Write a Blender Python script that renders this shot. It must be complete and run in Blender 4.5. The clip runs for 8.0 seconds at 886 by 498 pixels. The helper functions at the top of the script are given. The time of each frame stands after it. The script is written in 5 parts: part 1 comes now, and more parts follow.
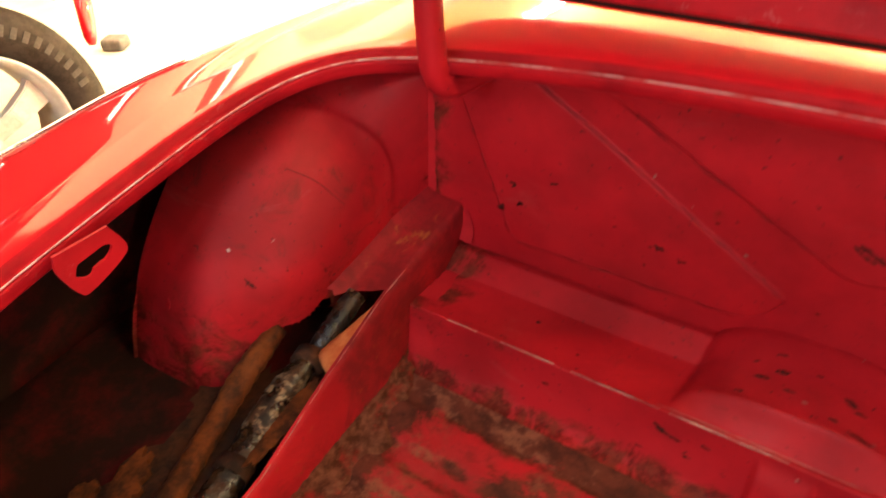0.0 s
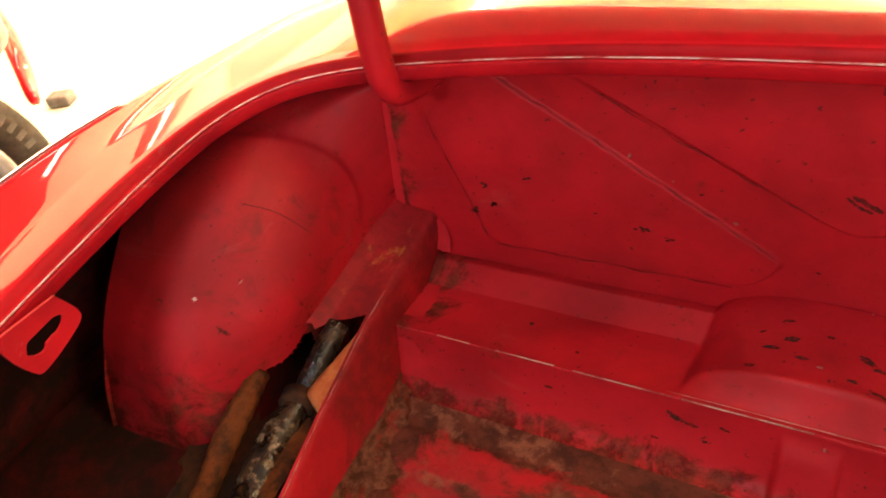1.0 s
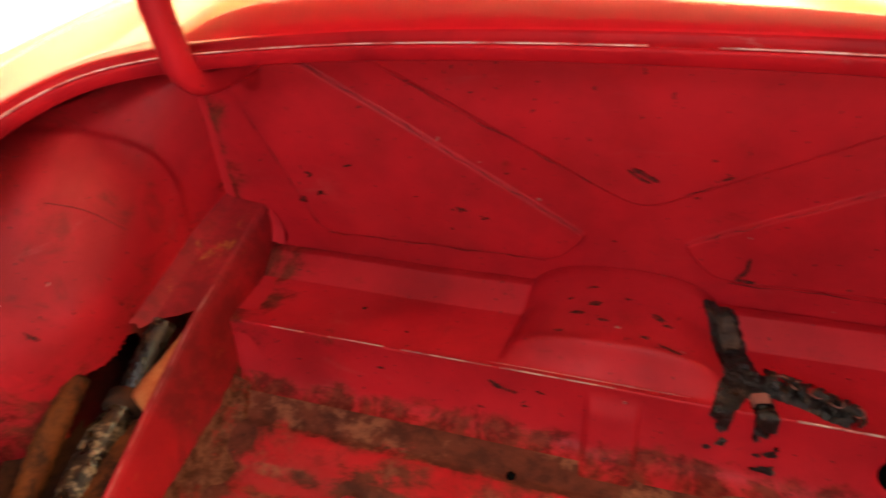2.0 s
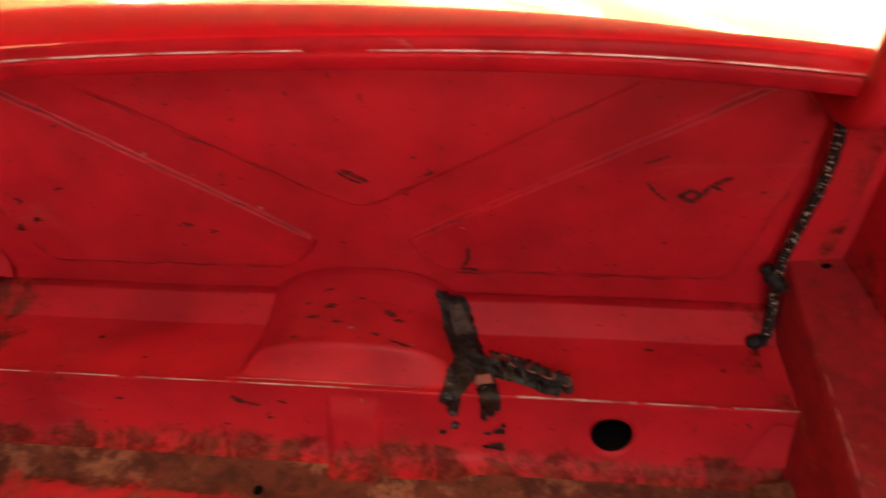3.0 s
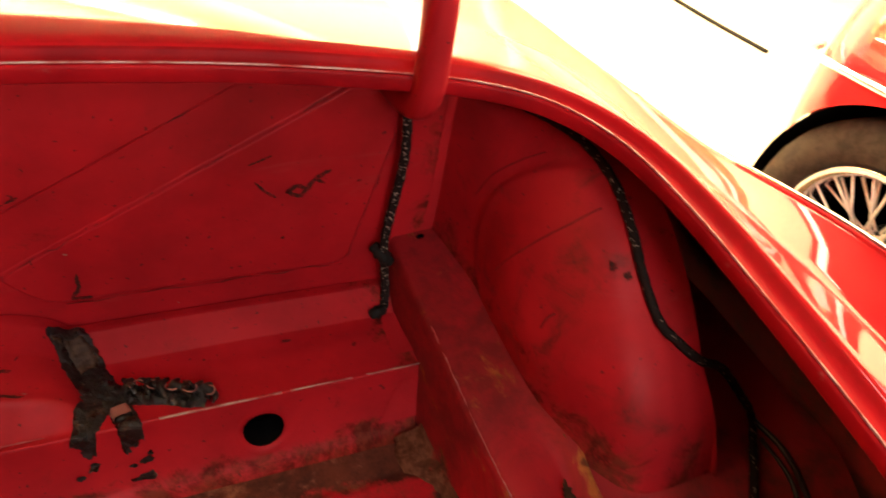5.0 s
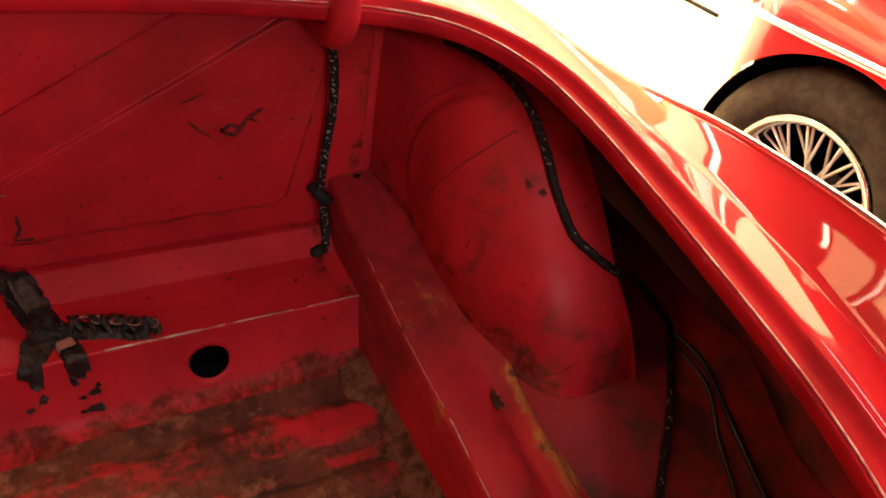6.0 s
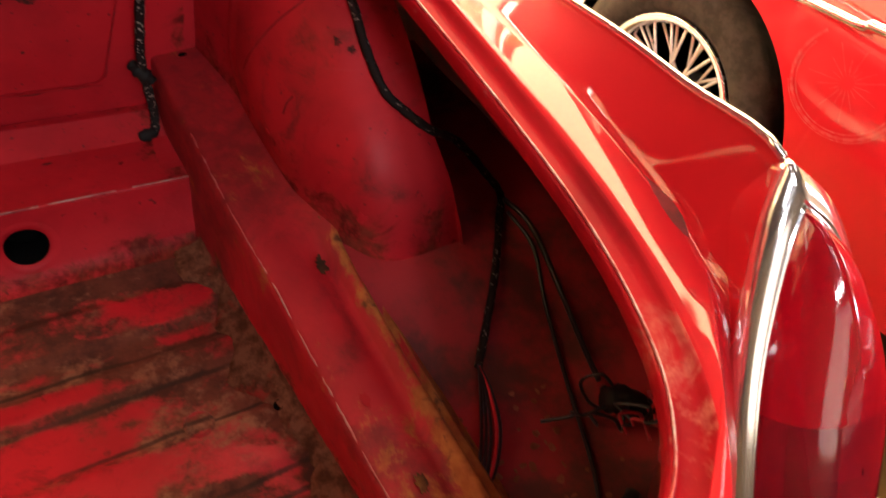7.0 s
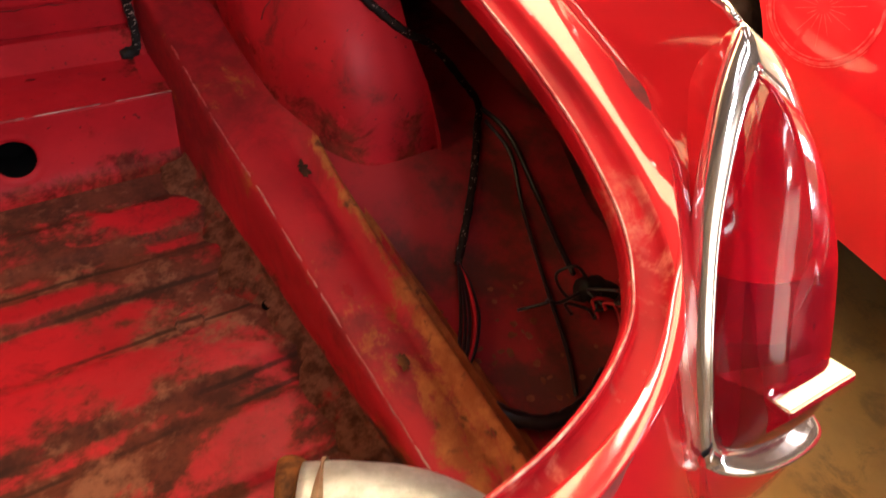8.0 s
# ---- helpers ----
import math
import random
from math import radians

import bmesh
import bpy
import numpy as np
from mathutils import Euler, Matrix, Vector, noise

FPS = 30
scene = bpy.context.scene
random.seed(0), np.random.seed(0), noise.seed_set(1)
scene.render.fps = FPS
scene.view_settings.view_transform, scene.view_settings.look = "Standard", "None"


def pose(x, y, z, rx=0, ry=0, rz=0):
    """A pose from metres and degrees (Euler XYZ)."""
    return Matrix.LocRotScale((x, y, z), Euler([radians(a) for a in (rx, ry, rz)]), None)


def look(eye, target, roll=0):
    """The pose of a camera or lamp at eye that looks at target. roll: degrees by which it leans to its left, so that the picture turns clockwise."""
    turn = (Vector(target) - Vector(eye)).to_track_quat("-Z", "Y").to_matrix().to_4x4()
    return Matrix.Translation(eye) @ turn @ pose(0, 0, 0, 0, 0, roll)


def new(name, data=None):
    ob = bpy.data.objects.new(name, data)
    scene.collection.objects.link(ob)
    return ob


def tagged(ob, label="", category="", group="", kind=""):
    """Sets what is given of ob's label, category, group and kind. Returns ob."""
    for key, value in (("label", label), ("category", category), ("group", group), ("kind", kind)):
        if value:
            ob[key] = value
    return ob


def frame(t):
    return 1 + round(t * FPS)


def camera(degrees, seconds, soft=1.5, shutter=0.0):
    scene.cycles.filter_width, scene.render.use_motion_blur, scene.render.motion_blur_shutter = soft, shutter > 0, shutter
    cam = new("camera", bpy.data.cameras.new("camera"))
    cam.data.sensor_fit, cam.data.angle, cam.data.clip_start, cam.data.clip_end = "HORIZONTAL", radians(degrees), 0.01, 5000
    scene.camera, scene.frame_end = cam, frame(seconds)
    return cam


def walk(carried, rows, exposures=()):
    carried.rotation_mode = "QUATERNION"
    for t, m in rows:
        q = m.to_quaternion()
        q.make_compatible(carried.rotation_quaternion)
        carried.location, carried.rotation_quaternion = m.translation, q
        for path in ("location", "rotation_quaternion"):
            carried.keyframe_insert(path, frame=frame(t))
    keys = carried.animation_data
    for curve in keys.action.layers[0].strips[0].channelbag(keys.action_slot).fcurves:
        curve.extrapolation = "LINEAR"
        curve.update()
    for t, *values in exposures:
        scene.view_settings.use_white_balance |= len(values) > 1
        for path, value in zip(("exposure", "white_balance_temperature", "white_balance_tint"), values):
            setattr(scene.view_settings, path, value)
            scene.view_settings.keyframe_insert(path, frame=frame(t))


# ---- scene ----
from mathutils.bvhtree import BVHTree

cam = camera(65.4, 8.0, shutter=0.5)
PATH = [
    (0, (-0.007, -0.569, 1.117), (-0.95, 0.661, -0.146), -5.7),
    (0.5, (-0.022, -0.549, 1.09), (-1.0, 0.581, -0.24), -12.5),
    (1, (-0.022, -0.539, 1.098), (-0.925, 0.727, -0.159), -13.0),
    (1.2, (-0.02, -0.541, 1.09), (-0.887, 0.752, -0.165), -12.6),
    (2.3, (0.083, -0.522, 1.088), (-0.41, 0.895, -0.235), -7.2),
    (2.5, (0.104, -0.516, 1.089), (-0.302, 0.934, -0.227), -6.0),
    (3, (0.181, -0.497, 1.079), (-0.07, 0.961, -0.268), -5.1),
    (3.5, (0.221, -0.495, 1.066), (0.264, 0.934, -0.333), 0.1),
    (4, (0.25, -0.472, 1.058), (0.569, 0.933, -0.33), 5.8),
    (4.5, (0.223, -0.491, 1.07), (0.706, 0.884, -0.299), 9.4),
    (5, (0.196, -0.519, 1.092), (0.939, 0.812, -0.203), 11.4),
    (5.2, (0.205, -0.541, 1.088), (0.973, 0.771, -0.212), 11.2),
    (6.3, (0.219, -0.612, 1.074), (1.06, 0.608, -0.27), 12.4),
    (6.5, (0.242, -0.635, 1.065), (1.12, 0.527, -0.306), 13.7),
    (7, (0.277, -0.677, 1.05), (1.235, 0.369, -0.36), 15.7),
    (7.5, (0.288, -0.703, 1.031), (1.253, 0.282, -0.417), 15.5),
    (8, (0.26, -0.734, 1.028), (1.21, 0.229, -0.446), 16.1),
]
walk(cam, [(t, look(eye, target, roll)) for t, eye, target, roll in PATH],
     exposures=[(0, 0.2, 6000, 10), (2.5, 0.2, 6200, 10), (4, 0.2, 6500, 10), (5, -0.15, 6450, 10), (6.5, -0.3, 5850, 10), (7, -0.22, 5700, 10), (8, 0.08, 5650, 10)])

# ---- world and lights ----
world = bpy.data.worlds.new("world")
scene.world = world
world.use_nodes = True
wnt = world.node_tree
wnt.nodes["Background"].inputs["Color"].default_value = (1.0, 0.86, 0.66, 1)
wnt.nodes["Background"].inputs["Strength"].default_value = 0.01


def area_lamp(name, m, sx, sy, watts, colour):
    d = bpy.data.lights.new(name, "AREA")
    d.shape, d.size, d.size_y, d.energy, d.color = "RECTANGLE", sx, sy, watts, colour
    ob = new(name, d)
    ob.matrix_world = m
    return ob


WARM = (1.0, 0.83, 0.58)
NEUTRAL = (1.0, 0.93, 0.89)
DAY = (1.0, 0.98, 0.95)
CEIL = 2.9
# ceiling lamps: place, half width, half length, power and colour
# unseen: small round ones follow deck reflections, all others are added fill
FIXTURES = [(-2.1, 3.4, 0.07, 0.75, 110, 260, WARM), (2.1, 3.4, 0.07, 0.75, 110, 260, WARM),
            (1.1, 1.0, 0.07, 0.75, 16, 0, WARM), (-1.1, 1.0, 0.07, 0.75, 16, 0, WARM),
            # negative y stands in for a light at the camera; wide ones streak the wings
            (0.12, -1.0, 0.07, 0.45, 2.5, 0, NEUTRAL), (1.5, -0.9, 0.07, 0.45, 3, 0, NEUTRAL), (2.1, 1.0, 0.80, 1.4, 155, 0, (1.0, 0.77, 0.36)), (3.5, 1.2, 0.10, 1.7, 25, 0, WARM), (-2.1, 1.0, 0.80, 1.4, 50, 0, (1.0, 0.72, 0.30)), (-3.5, 1.2, 0.10, 1.7, 25, 0, WARM), (-0.35, -2.3, 0.07, 0.45, 7, 0, NEUTRAL), (0.5, -2.3, 0.07, 0.45, 15, 0, NEUTRAL), (0.0, 4.5, 0.75, 0.07, 60, 300, WARM),
            (-0.45, 2.7, 0.10, 0.10, 45, 0, WARM), (0.35, 2.7, 0.10, 0.10, 45, 0, WARM), (1.1, 2.3, 0.10, 0.10, 45, 0, WARM), (-1.2, 2.3, 0.10, 0.10, 45, 0, WARM)]
for fx, fy, fw, fl_, watts, up_watts, tint in FIXTURES:
    area_lamp("ceiling_lamp_light", pose(fx, fy, CEIL - 0.285), 2 * fw, 2 * fl_, watts, tint)
    if up_watts:
        area_lamp("ceiling_uplight_fill", pose(fx, fy, CEIL - 0.205, 180, 0, 0), 2 * fw, 2 * fl_, up_watts, tint)
# unseen fill lamps added on the walls behind the car and along the side: place, inward direction, power
WALL_FILLS = [((0.0, -4.0, 2.62), (0, 1), 40), ((4.2, -1.5, 1.35), (-1, 0), 14), ((4.2, -3.0, 1.35), (-1, 0), 30)]
for at_, (nx, ny), watts in WALL_FILLS:
    area_lamp("wall_fill_light", look((at_[0] + nx * .16, at_[1] + ny * .16, at_[2]), (at_[0] * .3 if ny else 0, 0 if ny else at_[1], .7)), 0.5, 0.25, watts, NEUTRAL)
# fill from an unseen door opening, added to flood the floor ahead
area_lamp("door_fill", pose(0, 5.2, 1.3, 90, 0, 0), 5.5, 2.3, 2300, DAY)

# ---- materials ----
CX = 0.017


class Mat:
    """A small builder for node materials."""

    def __init__(self, name, colour=(0.5, 0.5, 0.5), rough=0.5, metal=0.0, coat=0.0, spec=0.5):
        self.m = bpy.data.materials.new(name)
        self.m.use_nodes = True
        self.nt = self.m.node_tree
        self.b = self.nt.nodes["Principled BSDF"]
        self.b.inputs["Base Color"].default_value = (*colour, 1)
        self.b.inputs["Roughness"].default_value = rough
        self.b.inputs["Metallic"].default_value = metal
        self.b.inputs["Coat Weight"].default_value = coat
        self.b.inputs["Coat Roughness"].default_value = 0.05
        self.b.inputs["Coat IOR"].default_value = 1.7
        self.b.inputs["Specular IOR Level"].default_value = spec
        self.co = self.nt.nodes.new("ShaderNodeTexCoord").outputs["Object"]

    def node(self, kind, **sockets):
        n = self.nt.nodes.new(kind)
        for k, v in sockets.items():
            self.put(n.inputs[k.replace("_", " ")], v)
        return n

    def put(self, socket, v):
        if hasattr(v, "is_output"):
            self.nt.links.new(v, socket)
        else:
            socket.default_value = v

    def noise(self, scale, detail=4.0, rough=0.55, distort=0.0, stretch=None):
        co = self.co
        if stretch:
            mp = self.node("ShaderNodeMapping", Vector=co, Scale=stretch)
            co = mp.outputs[0]
        return self.node("ShaderNodeTexNoise", Vector=co, Scale=scale, Detail=detail, Roughness=rough, Distortion=distort).outputs[0]

    def ramp(self, v, lo, hi, a=0.0, b=1.0):
        n = self.node("ShaderNodeMapRange", Value=v)
        n.interpolation_type = "SMOOTHSTEP"
        for k, x in zip(("From Min", "From Max", "To Min", "To Max"), (lo, hi, a, b)):
            n.inputs[k].default_value = x
        return n.outputs[0]

    def math(self, op, a, b=0.0):
        n = self.nt.nodes.new("ShaderNodeMath")
        n.operation = op
        self.put(n.inputs[0], a)
        self.put(n.inputs[1], b)
        return n.outputs[0]

    def mix(self, f, a, b):
        n = self.nt.nodes.new("ShaderNodeMix")
        n.data_type = "RGBA"
        self.put(n.inputs[0], f)
        self.put(n.inputs[6], a if hasattr(a, "is_output") else (*a, 1))
        self.put(n.inputs[7], b if hasattr(b, "is_output") else (*b, 1))
        return n.outputs[2]

    def xyz(self):
        return self.node("ShaderNodeSeparateXYZ", Vector=self.co).outputs

    def colour(self, v):
        self.put(self.b.inputs["Base Color"], v)
        return self

    def rough(self, v):
        self.put(self.b.inputs["Roughness"], v)
        return self

    def bump(self, v, strength=0.2, distance=0.002):
        n = self.node("ShaderNodeBump", Height=v, Strength=strength, Distance=distance)
        self.nt.links.new(n.outputs[0], self.b.inputs["Normal"])
        return self


RED = (0.52, 0.012, 0.020)
RED_DARK = (0.36, 0.008, 0.014)
RUST = (0.13, 0.045, 0.016)
RUST_LIGHT = (0.42, 0.15, 0.04)
DIRT = (0.06, 0.020, 0.013)


def inner_paint(name, rust=0.0, dirt=0.3, orange=0.0, grime=None):
    """Old single-stage red inside the boot, with dirt and rust in patches."""
    m = Mat(name, rough=0.5, spec=0.22)
    base = m.mix(m.ramp(m.noise(9, 6, 0.62), 0.35, 0.7), RED, RED_DARK)
    base = m.mix(m.math("MULTIPLY", m.ramp(m.noise(3.2, 4, 0.6, 0.8), 0.48, 0.72), 0.35 + 0.4 * dirt), base, (0.21, 0.010, 0.012))
    d = m.math("MULTIPLY", m.ramp(m.noise(22, 8, 0.7, 0.6), 0.62 - 0.12 * dirt, 0.78), dirt)
    base = m.mix(d, base, DIRT)
    # fine specks and long handling smears
    base = m.mix(m.math("MULTIPLY", m.ramp(m.noise(170, 2, 0.5), 0.69, 0.73), 0.75), base, (0.07, 0.014, 0.012))
    base = m.mix(m.math("MULTIPLY", m.ramp(m.noise(11, 6, 0.7, 0.9, (0.35, 1.0, 1.6)), 0.60, 0.72), 0.22), base, (0.46, 0.09, 0.08))
    if grime:
        gv = m.math("ADD", m.noise(19, 9, 0.74, 0.4), m.math("MULTIPLY", grime(m), 0.22))
        gc = m.mix(m.ramp(m.noise(48, 6, 0.7), 0.4, 0.62), (0.070, 0.014, 0.010), (0.17, 0.038, 0.022))
        gm = m.ramp(gv, 0.60, 0.78)
        base = m.mix(m.math("MULTIPLY", gm, 0.9), base, gc)
        m.put(m.b.inputs["Specular IOR Level"], m.ramp(gm, 0, 1, 0.22, 0.04))
    if rust > 0:
        r = m.ramp(m.noise(5.0, 9, 0.68, 0.5), 0.62 - 0.2 * rust, 0.66 - 0.2 * rust)
        rc = m.mix(m.ramp(m.noise(40, 6), 0.35, 0.7), RUST, m.mix(orange, RUST, RUST_LIGHT))
        base = m.mix(r, base, rc)
        m.rough(m.ramp(r, 0, 1, 0.48, 0.85))
    else:
        m.rough(m.ramp(m.noise(14, 5), 0.3, 0.7, 0.42, 0.62))
    m.colour(base)
    m.bump(m.noise(120, 6), 0.12, 0.001)
    return m.m




def side_grime(lo, hi):
    def f(m):
        x, y, z = m.xyz()
        return m.ramp(m.math("ABSOLUTE", x), lo, hi)
    return f


def foot_grime_shade(lo, hi):
    def f(m):
        x, y, z = m.xyz()
        return m.ramp(z, hi, lo, 0.0, 1.1)
    return f


def shelf_grime(m):
    x, y, z = m.xyz()
    return m.math("MAXIMUM", m.ramp(m.math("ABSOLUTE", x), 0.33, 0.42), m.ramp(z, 0.508, 0.482))


M_BULK = inner_paint("bulkhead_paint", 0.0, 0.25, grime=side_grime(0.40, 0.48))
# extra arch dirt and a high grime band put shade into its colour
M_ARCH = inner_paint("arch_paint", 0.0, 0.85, grime=foot_grime_shade(0.55, 0.70))


def rail_paint():
    """Rail paint: red, going to orange rust on the outer ridge and towards the rear."""
    m = Mat("rail_paint", rough=0.42, spec=0.3)
    x, y, z = m.xyz()
    ux = m.math("ABSOLUTE", x)
    ridge = m.math("MULTIPLY", m.ramp(ux, 0.470, 0.482), m.ramp(y, -0.22, -0.30))
    rear = m.math("MULTIPLY", m.ramp(y, -0.38, -0.62), m.ramp(ux, 0.412, 0.43))
    foot = m.math("MULTIPLY", m.ramp(z, 0.520, 0.484), 0.15)
    bias = m.math("ADD", foot, m.math("ADD", m.math("MULTIPLY", ridge, 0.20), m.math("MULTIPLY", rear, 0.14)))
    n = m.noise(26, 10, 0.74, 0.3, (1.0, 0.6, 1.0))
    r = m.ramp(m.math("ADD", n, bias), 0.58, 0.70)
    base = m.mix(m.ramp(m.noise(9, 5), 0.35, 0.7), RED, RED_DARK)
    base = m.mix(m.math("MULTIPLY", m.ramp(m.noise(26, 8, 0.7, 0.6), 0.58, 0.74), 0.5), base, DIRT)
    # dirt, deepened to dark red towards the front in place of shade
    soil_shade = m.math("MULTIPLY", m.ramp(m.math("ADD", m.noise(7, 7, 0.7, 0.6), m.math("MULTIPLY", m.ramp(y, -0.34, -0.12), 0.18)), 0.47, 0.64), 0.8)
    base = m.mix(soil_shade, base, m.mix(m.ramp(m.noise(40, 6, 0.7), 0.4, 0.62), (0.15, 0.010, 0.011), (0.26, 0.011, 0.014)))
    rc = m.mix(m.ramp(m.noise(34, 6, 0.7), 0.38, 0.66), (0.32, 0.082, 0.018), (0.50, 0.165, 0.036))
    rc = m.mix(m.ramp(z, 0.53, 0.50), rc, m.mix(m.ramp(m.noise(30, 6, 0.7), 0.4, 0.62), (0.055, 0.018, 0.011), (0.14, 0.045, 0.022)))
    m.colour(m.mix(r, base, m.mix(m.ramp(m.noise(70, 5), 0.55, 0.7), rc, RUST)))
    m.rough(m.ramp(r, 0, 1, 0.55, 0.8))
    m.bump(m.noise(110, 6), 0.2, 0.001)
    return m.m


M_RAIL = rail_paint()
M_SHELF = inner_paint("shelf_paint", 0.0, 0.35, grime=shelf_grime)


def floor_paint():
    """Floor paint worn through to brown rust along the seams, the front edge and the sides."""
    m = Mat("boot_floor_paint", rough=0.5, spec=0.25)
    x, y, z = m.xyz()
    ux = m.math("ABSOLUTE", m.math("SUBTRACT", x, CX))
    edge = m.math("ADD", m.ramp(ux, 0.30, 0.42), m.ramp(ux, 0.36, 0.41, 0.0, 0.9))
    front = m.ramp(y, -0.24, -0.15)
    bias = m.math("MAXIMUM", edge, front)
    # rust gathers along the pressed ribs
    for yc, w in ((-.222, .026), (-.289, .017), (-.394, .033), (-.490, .034), (-.58, .034)):
        for sg in (-1, 1):
            near = m.ramp(m.math("ABSOLUTE", m.math("SUBTRACT", y, yc + sg * w)), 0.012, 0.003, 0.0, 0.75)
            bias = m.math("MAXIMUM", bias, near)
    n = m.noise(8.5, 12, 0.72, 0.2, (0.85, 1.1, 1.0))
    v = m.math("ADD", n, m.math("MULTIPLY", bias, 0.11))
    v = m.math("ADD", v, m.math("MULTIPLY", m.math("MULTIPLY", m.ramp(x, 0.0, 0.25), m.ramp(y, -0.22, -0.40)), 0.03))
    v = m.math("ADD", v, m.ramp(m.math("ADD", y, m.math("MULTIPLY", m.math("SUBTRACT", m.noise(16, 6, 0.7), 0.5), 0.05)), -0.205, -0.185, 0.0, 0.10))
    r = m.ramp(v, 0.475, 0.590)
    base = m.mix(m.ramp(m.noise(10, 5), 0.35, 0.7), RED, RED_DARK)
    base = m.mix(m.math("MULTIPLY", m.ramp(m.noise(5, 7, 0.7, 0.8), 0.55, 0.70), 0.30), base, (0.40, 0.05, 0.045))
    base = m.mix(m.math("MULTIPLY", m.ramp(m.noise(26, 9, 0.75, 0.4), 0.50, 0.66), 0.6), base, (0.17, 0.010, 0.011))
    rc = m.mix(m.ramp(m.noise(28, 7, 0.7), 0.38, 0.62), (0.066, 0.016, 0.010), (0.145, 0.034, 0.018))
    rc = m.mix(m.ramp(m.noise(13, 8, 0.72), 0.50, 0.64), rc, (0.29, 0.11, 0.058))
    col = m.mix(m.math("MULTIPLY", m.ramp(m.noise(60, 6, 0.7), 0.6, 0.72), 0.6), m.mix(r, base, rc), DIRT)
    # dark broken lines along the rib edges
    seam = 0.0
    for yc, w in ((-.289, .017), (-.394, .033), (-.490, .034)):
        for sg in (-1, 1):
            wob = m.math("MULTIPLY", m.math("SUBTRACT", m.noise(14, 4), 0.5), 0.012)
            near = m.ramp(m.math("ABSOLUTE", m.math("ADD", m.math("SUBTRACT", y, yc + sg * (w + .003)), wob)), 0.0035, 0.001, 0.0, 0.75)
            seam = m.math("MAXIMUM", near, seam)
    m.colour(m.mix(m.math("MULTIPLY", seam, m.ramp(m.noise(9, 5), 0.40, 0.52)), col, (0.028, 0.012, 0.008)))
    m.rough(m.ramp(r, 0, 1, 0.4, 0.85))
    m.bump(m.math("ADD", m.noise(150, 6), m.math("MULTIPLY", r, -0.6)), 0.25, 0.0015)
    return m.m


M_FLOOR = floor_paint()


def body_paint(name="body_paint", scale=1.0):
    m = Mat(name, (0.62, 0.012, 0.014), 0.55, 0.0, 1.0, 0.15)
    m.colour(m.mix(m.ramp(m.noise(3, 3), 0.35, 0.65), (0.64, 0.006, 0.014), (0.57, 0.005, 0.012)))
    m.b.inputs["Coat IOR"].default_value = 1.7
    m.bump(m.noise(35 * scale, 2), 0.02, 0.001)
    return m.m


M_BODY = body_paint()


def gutter_paint():
    """Rim paint: red, chipped, and round the rear corner flaking pinkish, with lamp glare painted in."""
    m = Mat("gutter_paint", (0.5, 0.012, 0.014), 0.45, 0.0, 0.0, 0.09)
    x, y, z = m.xyz()
    chips = m.ramp(m.noise(30, 8, 0.7, 0.4), 0.68, 0.73)
    flake = m.ramp(m.noise(22, 9, 0.72, 0.7), 0.62, 0.66)
    base = m.mix(m.ramp(m.noise(12, 5), 0.4, 0.65), m.mix(m.math("MULTIPLY", flake, 0.5), (0.44, 0.008, 0.014), (0.48, 0.11, 0.10)), (0.29, 0.006, 0.011))
    rear = m.ramp(y, -0.50, -0.60)
    worn = m.ramp(m.math("ADD", m.noise(17, 9, 0.72, 0.5), m.math("MULTIPLY", rear, 0.10)), 0.60, 0.72)
    pale = m.mix(m.ramp(m.noise(40, 6, 0.7), 0.42, 0.60), (0.52, 0.13, 0.09), (0.40, 0.04, 0.04))
    base = m.mix(m.math("MULTIPLY", worn, rear), base, pale)
    m.colour(m.mix(chips, base, (0.16, 0.04, 0.03)))
    m.rough(m.ramp(chips, 0, 1, 0.42, 0.8))
    m.bump(m.math("ADD", m.noise(70, 5), m.math("MULTIPLY", worn, -0.4)), 0.15, 0.001)
    return m.m


M_GUTTER = gutter_paint()
M_DARK = Mat("wing_inside_dirt", (0.022, 0.009, 0.007), 0.85, spec=0.1).m


def wing_inside():
    m = Mat("wing_inside_paint", rough=0.7)
    m.colour(m.mix(m.ramp(m.noise(8, 7, 0.65), 0.42, 0.62), (0.36, 0.014, 0.018), (0.105, 0.022, 0.014)))
    m.bump(m.noise(90, 6), 0.25, 0.0015)
    return m.m


M_WINGIN = wing_inside()
# left side only: dirt plus its shade, put into a near-black colour
M_WELLSHADE = Mat("well_dirt_shade", rough=0.85, spec=0.1)
M_WELLSHADE.colour(M_WELLSHADE.mix(M_WELLSHADE.ramp(M_WELLSHADE.noise(9, 8, 0.7), 0.42, 0.62), (0.022, 0.009, 0.006), (0.10, 0.008, 0.008)))
M_WELLSHADE.bump(M_WELLSHADE.noise(80, 6, 0.7), 0.4, 0.002)
M_WELLSHADE = M_WELLSHADE.m
M_CHROME = Mat("chrome", (0.94, 0.93, 0.92), 0.12, 0.94).m
M_BLACK = Mat("black_rubber", (0.012, 0.010, 0.009), 0.7, spec=0.25).m


def tape_mat():
    m = Mat("tar_tape", (0.02, 0.015, 0.012), 0.3)
    m.colour(m.mix(m.ramp(m.noise(70, 5, 0.7), 0.55, 0.7), (0.010, 0.007, 0.006), (0.12, 0.075, 0.045)))
    m.rough(m.ramp(m.noise(40, 4), 0.3, 0.7, 0.14, 0.5))
    m.bump(m.noise(75, 5, 0.65, 1.0), 1.0, 0.005)
    return m.m


